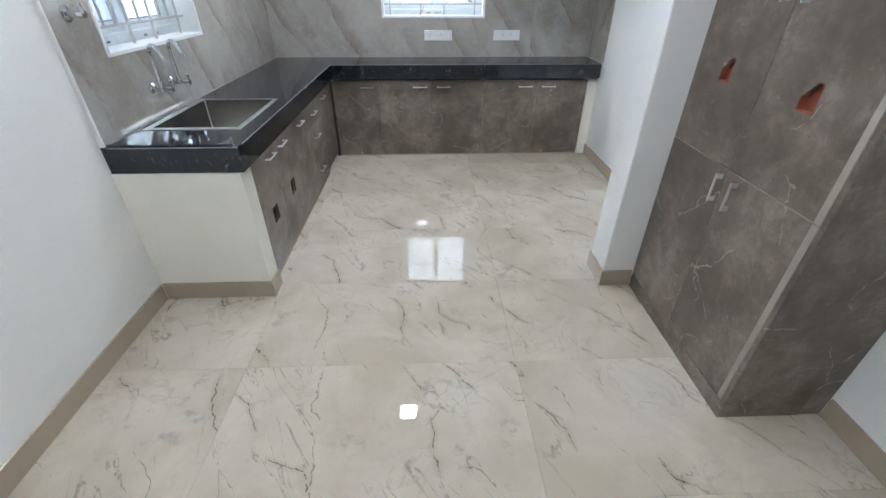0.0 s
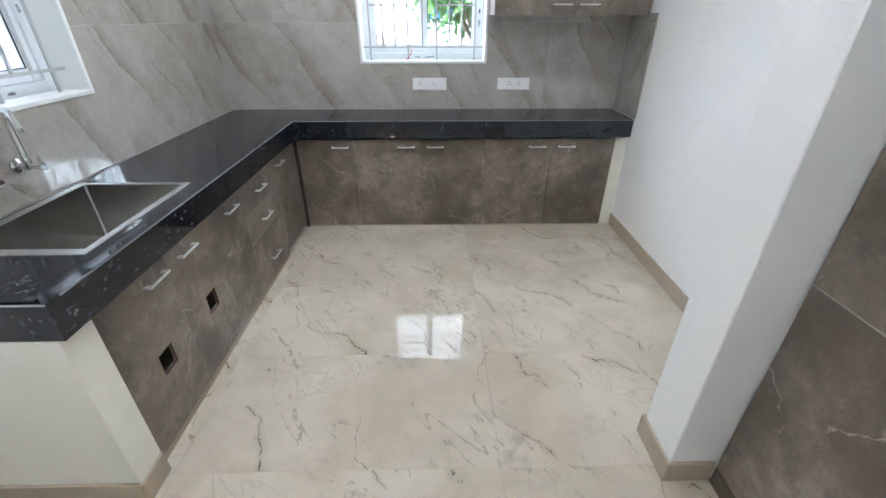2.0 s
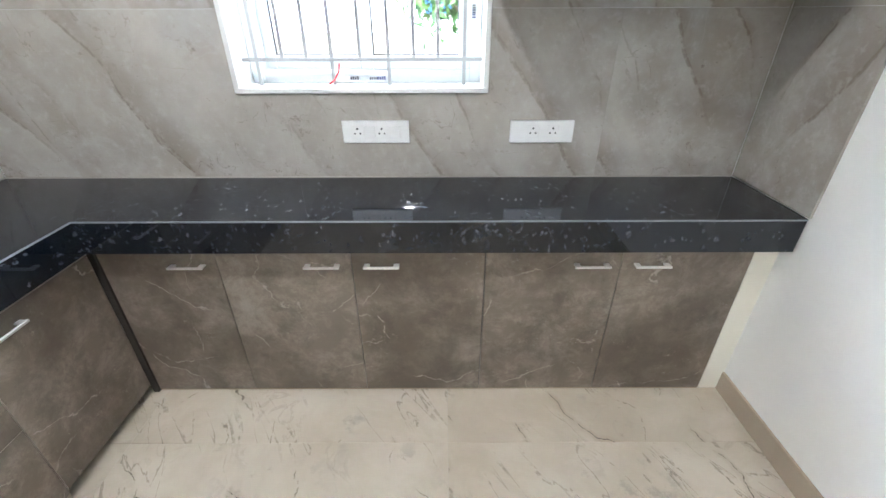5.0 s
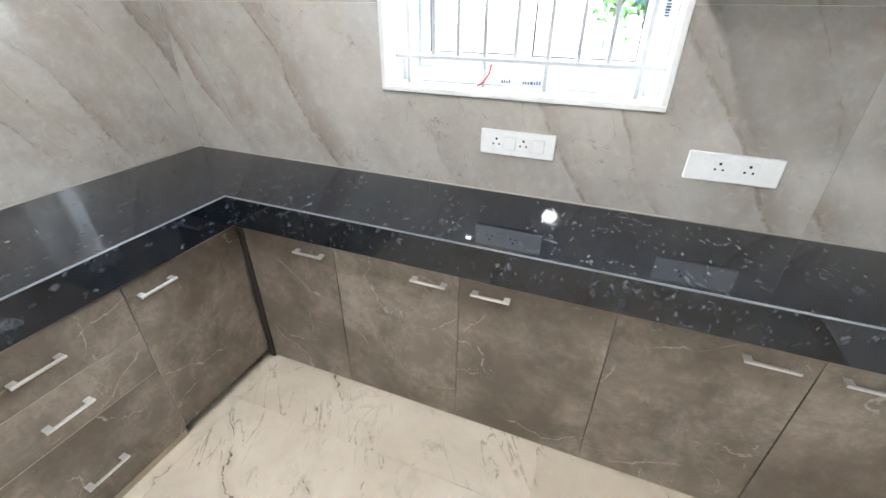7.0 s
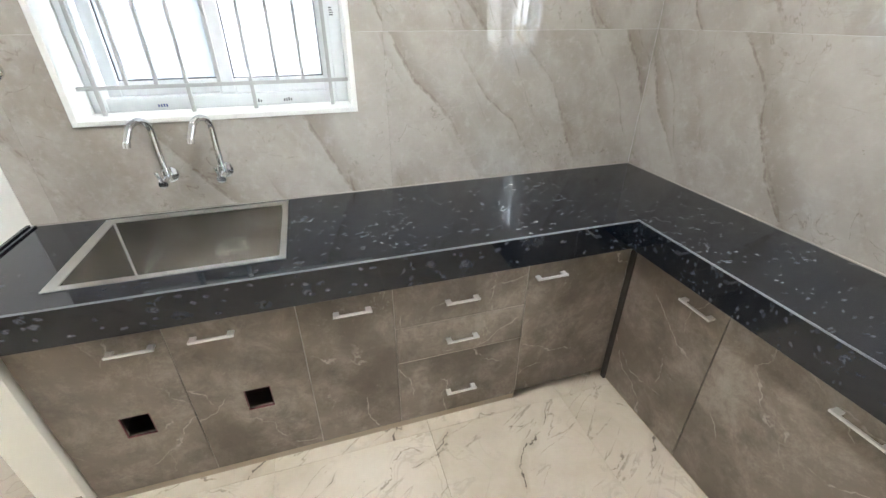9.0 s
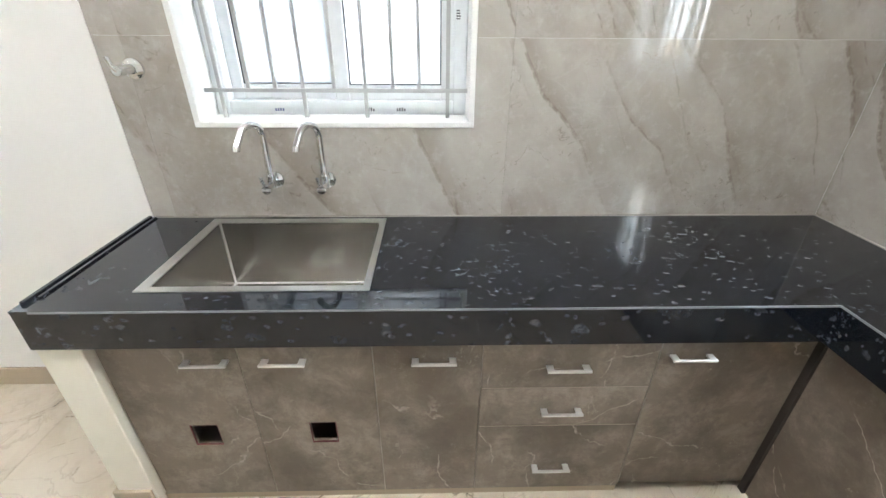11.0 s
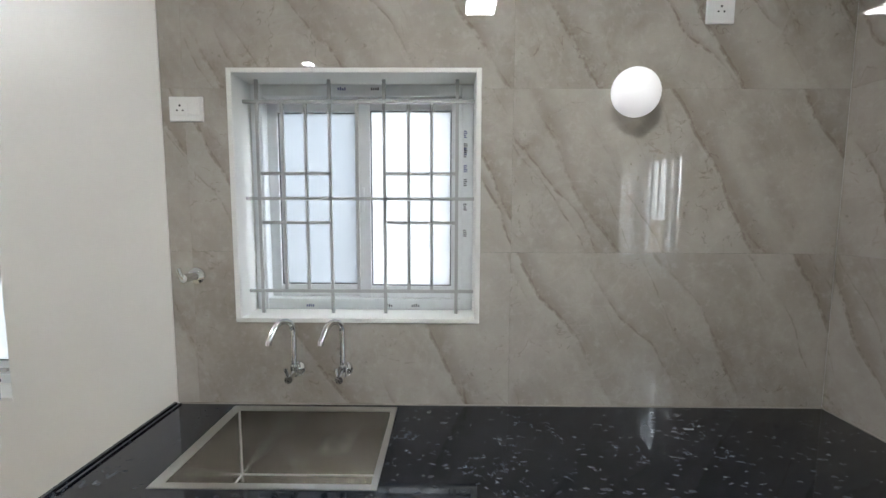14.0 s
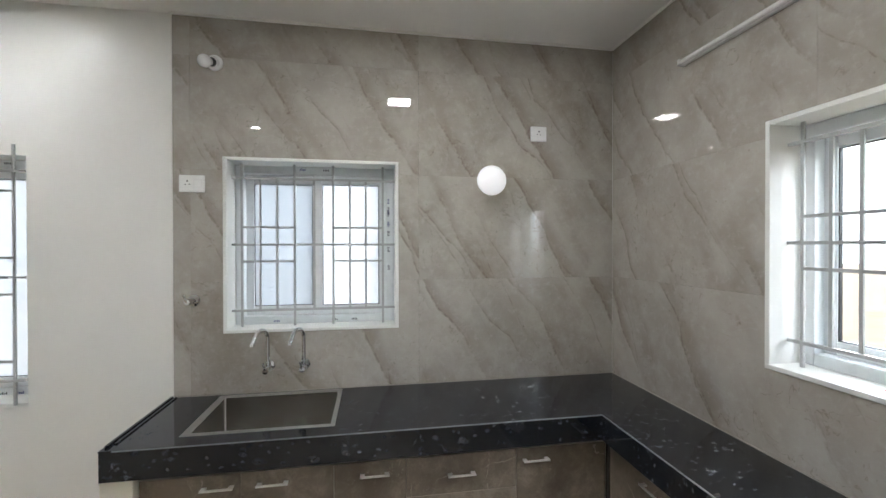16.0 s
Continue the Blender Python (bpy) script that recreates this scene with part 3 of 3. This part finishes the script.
for a, b, c, d in holed(cx - 0.055, cx + 0.055, cy - 0.055, cy + 0.055, [(cx - 0.042, cx + 0.042, cy - 0.042, cy + 0.042)]):
    box(bm, (a, c, zb), (b, d, zb + 0.003))
drain = part("drain_frame", bm, SATIN, sink)
part("drain_opening", boxes(((cx - 0.042, cy - 0.042, zb), (cx + 0.042, cy + 0.042, zb + 0.001))), SHADE_BLACK, drain, "dark drain opening")
part("overflow_hole", rod(bmesh.new(), (-0.67, y1 - 0.0045, 0.84), (-0.67, y1 - 0.003, 0.84), 0.006), SHADE_BLACK, sink)

# ---- taps ----


def swan_tap(y):
    tap = thing("sink_tap", "chrome wall-mounted swan-neck tap with a small lever", "tap", "taps over the sink", at=(XT, y, 1.009))
    bm = rod(bmesh.new(), (0, 0, 0), (0.008, 0, 0), 0.030, 0.029, 28)
    part("wall_flange", rod(bm, (0.008, 0, 0), (0.014, 0, 0), 0.029, 0.018, 28), CHROME, tap, smooth=True)
    bm = rod(bmesh.new(), (0.010, 0, 0), (0.050, 0, 0), 0.013, n=20)
    rod(bm, (0.046, 0, -0.012), (0.046, 0, 0.028), 0.015, n=20)
    rod(bm, (0.046, 0, 0.028), (0.046, 0, 0.038), 0.012, 0.010, n=20)
    part("body", rod(bm, (0.046, 0, 0), (0.098, 0, -0.004), 0.012, 0.011, 20), CHROME, tap, smooth=True)
    pts = [(0.046, 0, 0.034), (0.046, 0, 0.10), (0.046, 0, 0.165)]
    ux, uy, R = 0.86, -0.51, 0.045
    for i in range(1, 13):
        a = math.pi * 0.83 * i / 12
        h = R * (1 - math.cos(a))
        pts.append((0.046 + ux * h, uy * h, 0.165 + R * math.sin(a)))
    h += 0.024
    pts.append((0.046 + ux * h, uy * h, pts[-1][2] - 0.038))
    part("spout", pipe(pts, 0.0112, 20), CHROME, tap, smooth=True)
    x, yy, z = pts[-1]
    part("aerator", rod(bmesh.new(), (x - 0.002, yy + 0.001, z + 0.004), (x + 0.002 * ux, yy, z - 0.012), 0.0128, 0.0122), CHROME, tap, smooth=True)
    bm = rod(bmesh.new(), (0.096, 0, -0.004), (0.108, 0, -0.004), 0.016, 0.015, 20)
    knob = part("knob", bm, CHROME, tap, smooth=True)
    part("lever", pipe([(0.103, -0.002, 0.0), (0.107, -0.006, 0.02), (0.110, -0.010, 0.042)], 0.0065, 10), CHROME, knob, smooth=True)


swan_tap(2.857)
swan_tap(3.045)

bib = thing("wall_valve", "chrome wall valve with a small turn handle on marble tiles", "valve", at=(XT, 2.472, 1.379))
bm = rod(bmesh.new(), (0, 0, 0), (0.008, 0, 0), 0.032, 0.031, 28)
part("wall_flange", rod(bm, (0.008, 0, 0), (0.018, 0, 0), 0.031, 0.016, 28), CHROME, bib, smooth=True)
bm = rod(bmesh.new(), (0.012, 0, 0), (0.060, -0.004, 0), 0.016, 0.014, 20)
part("body", rod(bm, (0.058, -0.004, 0), (0.080, -0.006, 0), 0.018, 0.015, 20), CHROME, bib, smooth=True)
part("lever", pipe([(0.074, -0.006, 0.0), (0.080, -0.014, 0.012), (0.084, -0.020, 0.040)], 0.0075, 12), CHROME, bib, smooth=True)

# ---- base cabinets ----


def d_handle(parent, origin, along, out, length=0.13):
    """A flat bar on two square feet."""
    o, a, n = Vector(origin) + Vector((0, 0, 0.014 if along[2] == 0 else 0.0)), Vector(along), Vector(out)
    s = a.cross(n)

    def B(bm, a0, a1, n0, n1, h):
        p = o + a * a0 + n * n0 - s * h
        q = o + a * a1 + n * n1 + s * h
        return box(bm, [min(x, y) for x, y in zip(p, q)], [max(x, y) for x, y in zip(p, q)], 0.0012)

    h = length / 2
    bar = part("handle", B(bmesh.new(), -h, h, 0.022, 0.030, 0.0045), SATIN, parent, "satin chrome bar handle")
    part("foot", B(bmesh.new(), -h + 0.001, -h + 0.021, 0, 0.022, 0.0035), SATIN, bar)
    part("foot", B(bmesh.new(), h - 0.021, h - 0.001, 0, 0.022, 0.0035), SATIN, bar)


FX, FY = -0.385, 4.562          # outer faces of the doors
DT = 0.018


def left_front(parent, name, ya, yb, za, zb, handle_y, handle_z, hole=None):
    g = 0.0015
    door = part(name, plate(ya + g, yb - g, za, zb, hole, FX - DT, FX), LAMINATE, parent)
    part("edge_band", boxes(((FX - DT, ya + g, zb), (FX - 0.0005, yb - g, zb + 0.002)), ((FX - DT, ya + g - 0.001, za), (FX - 0.0005, ya + g, zb))), EDGE, door, "beige edge band")
    d_handle(door, (FX, handle_y, handle_z), (0, 1, 0), (1, 0, 0))
    if hole:
        a, b, c, d = hole
        t = 0.003
        part("cutout_edge", boxes(((FX - 0.006, a, c), (FX - 0.0015, a + t, d)), ((FX - 0.006, b - t, c), (FX - 0.0015, b, d)), ((FX - 0.006, a + t, c), (FX - 0.0015, b - t, c + t)), ((FX - 0.006, a + t, d - t), (FX - 0.0015, b - t, d))), REDPLY, door, "raw red-brown cut edge")
    return door


def carcass_left(parent, ya, yb, z0=0.03):
    t = 0.016
    xb, xf = -0.90, FX - DT - 0.001
    bm = boxes(((xb, ya + 0.001, z0), (xf, ya + t, 0.70)), ((xb, yb - t, z0), (xf, yb - 0.001, 0.70)), ((xb, ya + t, z0), (xf, yb - t, z0 + t)), ((xb, ya + t, z0 + t), (xb + 0.006, yb - t, 0.70)))
    return part("body", bm, CARCASS, parent)


ZD0, ZD1 = 0.035, 0.708
c1 = thing("sink_cabinet", "grey-brown stone-laminate double-door cabinet with square cutouts under the sink", "cabinet")
carcass_left(c1, 2.468, 3.252)
left_front(c1, "door", 2.478, 2.868, ZD0, ZD1, 2.778, 0.643, (2.652, 2.741, 0.290, 0.386))
left_front(c1, "door", 2.868, 3.252, ZD0, ZD1, 2.998, 0.643, (3.030, 3.116, 0.294, 0.392))
c2 = thing("narrow_cabinet", "narrow grey-brown stone-laminate base cabinet with one door", "cabinet")
carcass_left(c2, 3.252, 3.571)
left_front(c2, "door", 3.252, 3.571, ZD0, ZD1, 3.429, 0.640)
c3 = thing("drawer_cabinet", "grey-brown stone-laminate cabinet with three drawers", "cabinet")
carcass_left(c3, 3.571, 4.090)
left_front(c3, "drawer", 3.571, 4.090, 0.533, ZD1, 3.824, 0.607)
left_front(c3, "drawer", 3.571, 4.090, 0.363, 0.529, 3.828, 0.425)
left_front(c3, "drawer", 3.571, 4.090, ZD0, 0.359, 3.828, 0.147)
c4 = thing("corner_cabinet", "grey-brown stone-laminate corner cabinet with one door", "cabinet")
carcass_left(c4, 4.090, 4.558, 0.05)
left_front(c4, "door", 4.092, 4.548, 0.05, ZD1, 4.184, 0.643)
for ya, yb, c in ((2.468, 3.252, c1), (3.252, 3.571, c2), (3.571, 4.090, c3)):
    part("plinth", boxes(((-0.90, ya, 0), (FX - 0.004, yb, 0.030)), bevel=0.001), SKIRT, c, "beige plinth")
# plinth coloured near-black to paint the shade below the corner door
part("plinth", boxes(((-0.90, 4.090, 0), (FX - 0.055, 4.552, 0.050))), SHADE_BLACK, c4, "recessed plinth coloured near-black for the shade under the door")


def back_unit(name, label, xs, handles):
    cab = thing(name, label, "cabinet", "cabinets along the end wall")
    t, xa, xb = 0.016, xs[0], xs[-1]
    yf = FY + DT + 0.001
    part("body", boxes(((xa + 0.001, yf, 0.0), (xa + t, 4.92, 0.70)), ((xb - t, yf, 0.0), (xb - 0.001, 4.92, 0.70)), ((xa + t, yf, 0.02), (xb - t, 4.85, 0.02 + t)), ((xa + t, 4.912, 0.036), (xb - t, 4.92, 0.70))), CARCASS, cab)
    for a, b, h in zip(xs, xs[1:], handles):
        door = part("door", boxes(((a + 0.002, FY, 0.012), (b - 0.002, FY + DT, ZD1))), LAMINATE, cab)
        part("edge_band", boxes(((a + 0.0015, FY + 0.0005, ZD1), (b - 0.0015, FY + DT, ZD1 + 0.002))), EDGE, door, "beige edge band")
        d_handle(door, (h, FY, 0.643), (1, 0, 0), (0, -1, 0))
    part("plinth", boxes(((xa, FY + 0.006, 0), (xb, FY + 0.018, 0.010))), SKIRT, cab)
    return cab


back_unit("base_cabinet", "grey-brown stone-laminate double-door base cabinet under black granite", (-0.366, 0.062, 0.556), (-0.043, 0.450))
back_unit("base_cabinet", "single-door grey-brown stone-laminate base cabinet", (0.556, 1.048), (0.668,))
back_unit("base_cabinet", "grey-brown stone-laminate double-door base cabinet beside the cream stub", (1.048, 1.548, 2.022), (1.437, 1.657))
# strip closes the cabinet corner; its dark brown paints the gap's shade
setting("trim_2", boxes(((-0.392, 4.554, 0.0), (-0.367, FY + DT, ZD1))), plain("shaded_gap_filler", (0.035, 0.028, 0.022), 0.6), "corner filler strip coloured dark brown for the shade of the gap", "trim")

# ---- wall cabinet ----
wc = thing("wall_cabinet", "grey-brown stone-laminate wall cabinet above the counter", "cabinet")
xa, xb, yf = 1.070, XR - 0.004, 4.630
part("body", boxes(((xa, yf + DT + 0.001, 1.522), (xb, YT - 0.001, 2.14))), LAMINATE, wc)
for a, b, h in ((xa, 1.605, 1.515), (1.605, xb, 1.695)):
    d = part("door", boxes(((a + 0.0015, yf, 1.515), (b - 0.0015, yf + DT, 2.145))), LAMINATE, wc)
    d_handle(d, (h, yf, 1.565), (1, 0, 0), (0, -1, 0))

# ---- tall cabinet ----
tc = thing("tall_cabinet", "tall grey-brown stone-laminate pantry cabinet with four doors and raw cutouts", "cabinet")
XF = 1.678
part("body", boxes(((XF + DT + 0.002, 1.517, 0.0), (XR - 0.003, 1.535, 2.12)), ((XF + DT + 0.002, 2.359, 0.0), (XR - 0.003, 2.375, 2.12)), ((XF + DT + 0.002, 1.535, 2.10), (XR - 0.003, 2.359, 2.12)),
                   ((XF + DT + 0.002, 1.535, 0.08), (XR - 0.003, 2.359, 0.096)), ((XR - 0.012, 1.535, 0.096), (XR - 0.003, 2.359, 2.10)), ((XF + DT + 0.002, 1.535, 0.877), (XR - 0.02, 2.359, 0.893))), CARCASS, tc)
part("side_panel", boxes(((XF, 1.497, 0.0), (XR - 0.10, 1.517, 2.12))), LAMINATE, tc)
part("side_filler", boxes(((XR - 0.10, 1.501, 0.0), (XR - 0.003, 1.517, 2.12))), LAMINATE, tc)
part("plinth", boxes(((XF + 0.001, 1.517, 0.0), (XF + DT, 2.375, 0.078))), LAMINATE, tc)
part("edge_band", boxes(((XF - 0.003, 1.5175, 0.085), (XF + DT, 1.541, 0.882)), ((XF - 0.003, 1.5175, 0.888), (XF + DT, 1.541, 2.12)), bevel=0.001), EDGE, tc, "bare beige edge strip")
for ya, yb, za, zc, hy, hz, holes in ((1.542, 1.957, 0.085, 0.882, 1.884, 0.803, ()), (1.957, 2.373, 0.085, 0.882, 1.976, 0.803, ()),
                                     (1.542, 1.957, 0.888, 2.12, 1.902, 1.500, ((1.719, 1.787, 1.155, 1.247),)),
                                     (1.957, 2.373, 0.888, 2.12, 1.989, 1.500, ((2.139, 2.201, 1.165, 1.253), (2.131, 2.193, 1.480, 1.570)))):
    if len(holes) == 2:
        zm = (holes[0][3] + holes[1][2]) / 2
        bm = joined(plate(ya + 0.0015, yb - 0.0015, za, zm, holes[0], XF, XF + DT), plate(ya + 0.0015, yb - 0.0015, zm, zc, holes[1], XF, XF + DT))
    else:
        bm = plate(ya + 0.0015, yb - 0.0015, za, zc, holes[0] if holes else None, XF, XF + DT)
    door = part("door", bm, LAMINATE, tc)
    part("edge_band", boxes(((XF + 0.0005, ya + 0.0015, zc), (XF + DT, yb - 0.0015, zc + 0.0025)), ((XF + 0.0005, yb - 0.0015, za), (XF + DT, yb - 0.0005, zc))), EDGE, door, "beige edge band")
    d_handle(door, (XF, hy, hz), (0, 0, 1), (-1, 0, 0), 0.118)
    for a, b, c, d in holes:
        t, x2 = 0.003, XF + DT + 0.006
        cut = part("cutout_edge", boxes(((XF + 0.001, a, c), (x2, a + t, d)), ((XF + 0.001, b - t, c), (x2, b, d)), ((XF + 0.001, a + t, c), (x2, b - t, c + t)), ((XF + 0.001, a + t, d - t), (x2, b - t, d))), ORANGEPLY, door, "raw orange cut plywood edge")
        bm = bmesh.new()
        for x in (XF + 0.0005, XF + DT):
            for y, z in ((b, c + 0.042), (b, d), (a + 0.020, d)):
                bm.verts.new((x, y, z))
        bmesh.ops.convex_hull(bm, input=bm.verts)
        part("cutout_corner", bm, LAMINATE, cut, "dark laminate left in the corner")
        part("cutout_backing", boxes(((x2, a - 0.01, c - 0.01), (x2 + 0.006, b + 0.01, d + 0.01))), ORANGEPLY, cut)

# ---- electrical ----


def pins(bm_list, P, u, z, s=1.0):
    for du, dz, r in ((0, 0.012, 0.0042), (-0.0105, -0.006, 0.0034), (0.0105, -0.006, 0.0034)):
        bm_list.append((P(u + du * s, 0.0, z + dz * s), P(u + du * s, 0.0012, z + dz * s), r))


def outlet(name, label, u0, u1, z0, z1, face, axis, sockets, switches):
    th = thing(name, label, "socket")

    def P(u, w, z):
        return (face + w, u, z) if axis == "y" else (u, face - w, z)

    def B(ua, wa, za, ub, wb, zb, bev=0.0):
        p, q = P(ua, wa, za), P(ub, wb, zb)
        return box(bmesh.new(), [min(x, y) for x, y in zip(p, q)], [max(x, y) for x, y in zip(p, q)], bev)

    plate = part("plate", B(u0, 0.0, z0, u1, 0.010, z1, 0.003), PLASTIC, th)
    for u in sockets:
        s = part("socket", B(u - 0.023, 0.010, (z0 + z1) / 2 - 0.024, u + 0.023, 0.012, (z0 + z1) / 2 + 0.024, 0.0008), PLASTIC, th)
        todo = []
        pins(todo, lambda a, w, z: P(a, 0.0118 + w, z), u, (z0 + z1) / 2 + 0.001)
        for a, b, r in todo:
            part("pin_hole", rod(bmesh.new(), a, b, r, n=10), SHADE_BLACK, s)
    for u in switches:
        part("switch", B(u - 0.021, 0.010, (z0 + z1) / 2 - 0.023, u + 0.021, 0.0145, (z0 + z1) / 2 + 0.023, 0.002), PLASTIC, th)


outlet("wall_socket", "long white plastic socket plate with two outlets and switches", 0.496, 0.760, 1.006, 1.094, YT, "x", (0.556, 0.652), (0.604, 0.704))
outlet("wall_socket", "white plastic plate with two outlets above the counter", 1.159, 1.411, 1.006, 1.094, YT, "x", (1.250, 1.328), ())
outlet("wall_socket", "white plastic socket plate with a switch beside the window", 2.402, 2.530, 1.962, 2.054, XT, "y", (2.445,), (2.496,))
outlet("wall_socket", "small square white socket high on marble tiles", 4.380, 4.482, 2.312, 2.404, XT, "y", (4.431,), ())

lamp = thing("wall_lamp", "round white glowing wall lamp on marble tiles", "lamp", at=(XT, 4.118, 2.058))
part("base", rod(bmesh.new(), (0, 0, 0), (0.02, 0, 0), 0.06, n=32), PLASTIC, lamp, smooth=True)
part("diffuser", ball(bmesh.new(), (0.055, 0, 0), 0.088, (0.62, 1, 1), 36, 20), GLOBE, lamp, "glowing white dome", True)

bulb = thing("bulb_holder", "white angled bulb holder with an unlit white bulb", "lamp", at=(XT, 2.582, 2.664))
bm = rod(bmesh.new(), (0, 0, 0), (0.012, 0, 0), 0.042, 0.040, 28)
part("base", rod(bm, (0.012, 0, 0), (0.03, -0.004, -0.006), 0.030, 0.026, 24), PLASTIC, bulb, smooth=True)
part("collar", rod(bmesh.new(), (0.028, -0.004, -0.006), (0.05, -0.010, -0.014), 0.024, 0.022, 24), RUBBER, bulb, "black collar", True)
bm = rod(bmesh.new(), (0.05, -0.010, -0.014), (0.075, -0.017, -0.022), 0.020, 0.030, 24)
part("bulb", ball(bm, (0.088, -0.021, -0.027), 0.034), PLASTIC, bulb, "white bulb", True)

tube = thing("tube_light", "unlit white batten tube light high on the end wall", "lamp", at=(0.10, YT, 2.56))
part("batten", boxes(((-0.425, -0.022, -0.012), (0.78, 0, 0.014)), bevel=0.003), PLASTIC, tube)
part("tube", rod(bmesh.new(), (-0.42, -0.030, 0.001), (0.775, -0.030, 0.001), 0.011, n=18), PLASTIC, tube, smooth=True)
for x in (-0.425, 0.765):
    part("end_cap", boxes(((x, -0.042, -0.014), (x + 0.015, 0, 0.016)), bevel=0.002), PLASTIC, tube)


def panel_light(x, y, s, label):
    th = thing("ceiling_light", label, "lamp", "ceiling lights", at=(x, y, CZ))
    bm = bmesh.new()
    for a, b, c, d in holed(-s, s, -s, s, [(-s + 0.01, s - 0.01, -s + 0.01, s - 0.01)]):
        box(bm, (a, c, -0.012), (b, d, 0))
    part("frame", bm, PLASTIC, th)
    part("diffuser", boxes(((-s + 0.01, -s + 0.01, -0.008), (s - 0.01, s - 0.01, -0.002))), LED, th, "lit white diffuser")


panel_light(0.22, 3.65, 0.10, "square lit led panel in the kitchen ceiling")
panel_light(1.23, 2.22, 0.05, "small square lit led panel by the pillar")
# this panel is added out of view, as extra light for the dining side
panel_light(0.35, 0.7, 0.10, "unseen square led panel added to brighten the dining side")
panel_light(-0.55, 1.75, 0.042, "square lit led panel near the white wall")

# ---- outside ----
setting("ground", boxes(((-300, -300, -0.75), (300, 300, -0.55))), paint("dry_soil", (0.30, 0.22, 0.14), 0.9, 0.2), "dry pale soil outside the house", "ground")
PALE = paint("white_outdoor_wall", (0.80, 0.80, 0.80), 0.8, 0.06)
setting("neighbour_wall", boxes(((-4.2, -6, -0.55), (-4.0, 9, 3.2))), PALE, "white painted boundary wall beyond the side windows", "wall")
backdrop = glow("bright_sky", (0.93, 0.97, 1.0), 0.8)
setting("backdrop", boxes(((-200, 60, -0.55), (200, 60.2, 220))), backdrop, "bright hazy white sky beyond the yard", "sky")
house = thing("neighbour_house", "low white flat-roofed house across the yard", "house")
part("wall", boxes(((-0.6, 16, -0.55), (5, 22, 2.3))), PALE, house)
part("roof", boxes(((-0.9, 15.7, 2.3), (5.3, 22.3, 2.45))), CEIL, house)
part("blue_sheet", boxes(((0.45, 15.93, 1.45), (1.25, 16.0, 2.1))), plain("blue_sheet", (0.03, 0.16, 0.62), 0.5), house, "bright blue panel")


def tree(x, y, h, r, seed):
    rnd = random.Random(seed)
    th = thing("tree", "leafy green tree outside the kitchen window", "tree", at=(x, y, -0.55))
    bm = rod(bmesh.new(), (0, 0, 0), (0.05, 0, h * 0.6), 0.10, 0.05, 10)
    tips = []
    for i in range(7):
        a = i * 0.9 + rnd.random()
        z0 = h * (0.35 + 0.04 * i)
        tip = (math.cos(a) * r * 0.7, math.sin(a) * r * 0.7, z0 + h * 0.3)
        rod(bm, (0.03, 0, z0), tip, 0.035, 0.012, 7)
        tips.append(Vector(tip))
    part("trunk", bm, plain("bark", (0.12, 0.09, 0.06), 0.9), th)
    verts, faces = [], []
    for i in range(2600):
        c = rnd.choice(tips) + Vector((rnd.gauss(0, r * 0.3), rnd.gauss(0, r * 0.3), rnd.gauss(0, r * 0.26)))
        q = Euler((rnd.random() * 6, rnd.random() * 6, rnd.random() * 6)).to_matrix()
        n = len(verts)
        s = 0.05 + 0.05 * rnd.random()
        verts += [c + q @ Vector(v) for v in ((-s, 0, 0), (0, -s * 0.45, 0.01), (s, 0, 0), (0, s * 0.45, 0.01))]
        faces.append((n, n + 1, n + 2, n + 3))
    me = bpy.data.meshes.new("crown")
    me.from_pydata(verts, [], faces)
    me.materials.append(leaf_green())
    new("crown", me).parent = th


tree(1.45, 9.5, 3.1, 0.85, 4)

# ---- tiles: walls and floor ----


def tile_sheet(parent, axis, face, back, us, vs, holes, material, name="tile", g=0.00025):
    for a, b in zip(us, us[1:]):
        for c, d in zip(vs, vs[1:]):
            bm = bmesh.new()
            for p, q, r, s in holed(a + g, b - g, c + g, d - g, holes):
                lo, hi = ((back, p, r), (face, q, s)) if axis == "x" else (((p, back, r), (q, face, s)) if axis == "y" else ((p, r, back), (q, s, face)))
                box(bm, [min(x, y) for x, y in zip(lo, hi)], [max(x, y) for x, y in zip(lo, hi)])
            if bm.faces:
                part(name, bm, material, parent)
            else:
                bm.free()


VS = (0.862, 1.474, 2.086, 2.698, CZ - 0.001)
tile_sheet(wall_left, "x", XT, XL + 0.001, (2.369, 2.455, 3.69, YT - 0.0005), VS, [WIN_L], TILE)
tile_sheet(wall_back, "y", YT, YB - 0.001, (XT, 0.292, 1.527, XR - 0.011), VS, [WIN_B], TILE)
tile_sheet(wall_right, "x", XR - 0.010, XR - 0.0005, (4.509, YT - 0.001), (0.862, 1.474, 1.53), [], TILE)
tile_sheet(floor, "z", 0.0, -0.0079, [XL, -0.33, 0.91, XR], [Y0] + [1.82 + 0.62 * i for i in range(-7, 6)] + [YB], [], FLOOR, g=0.0006)
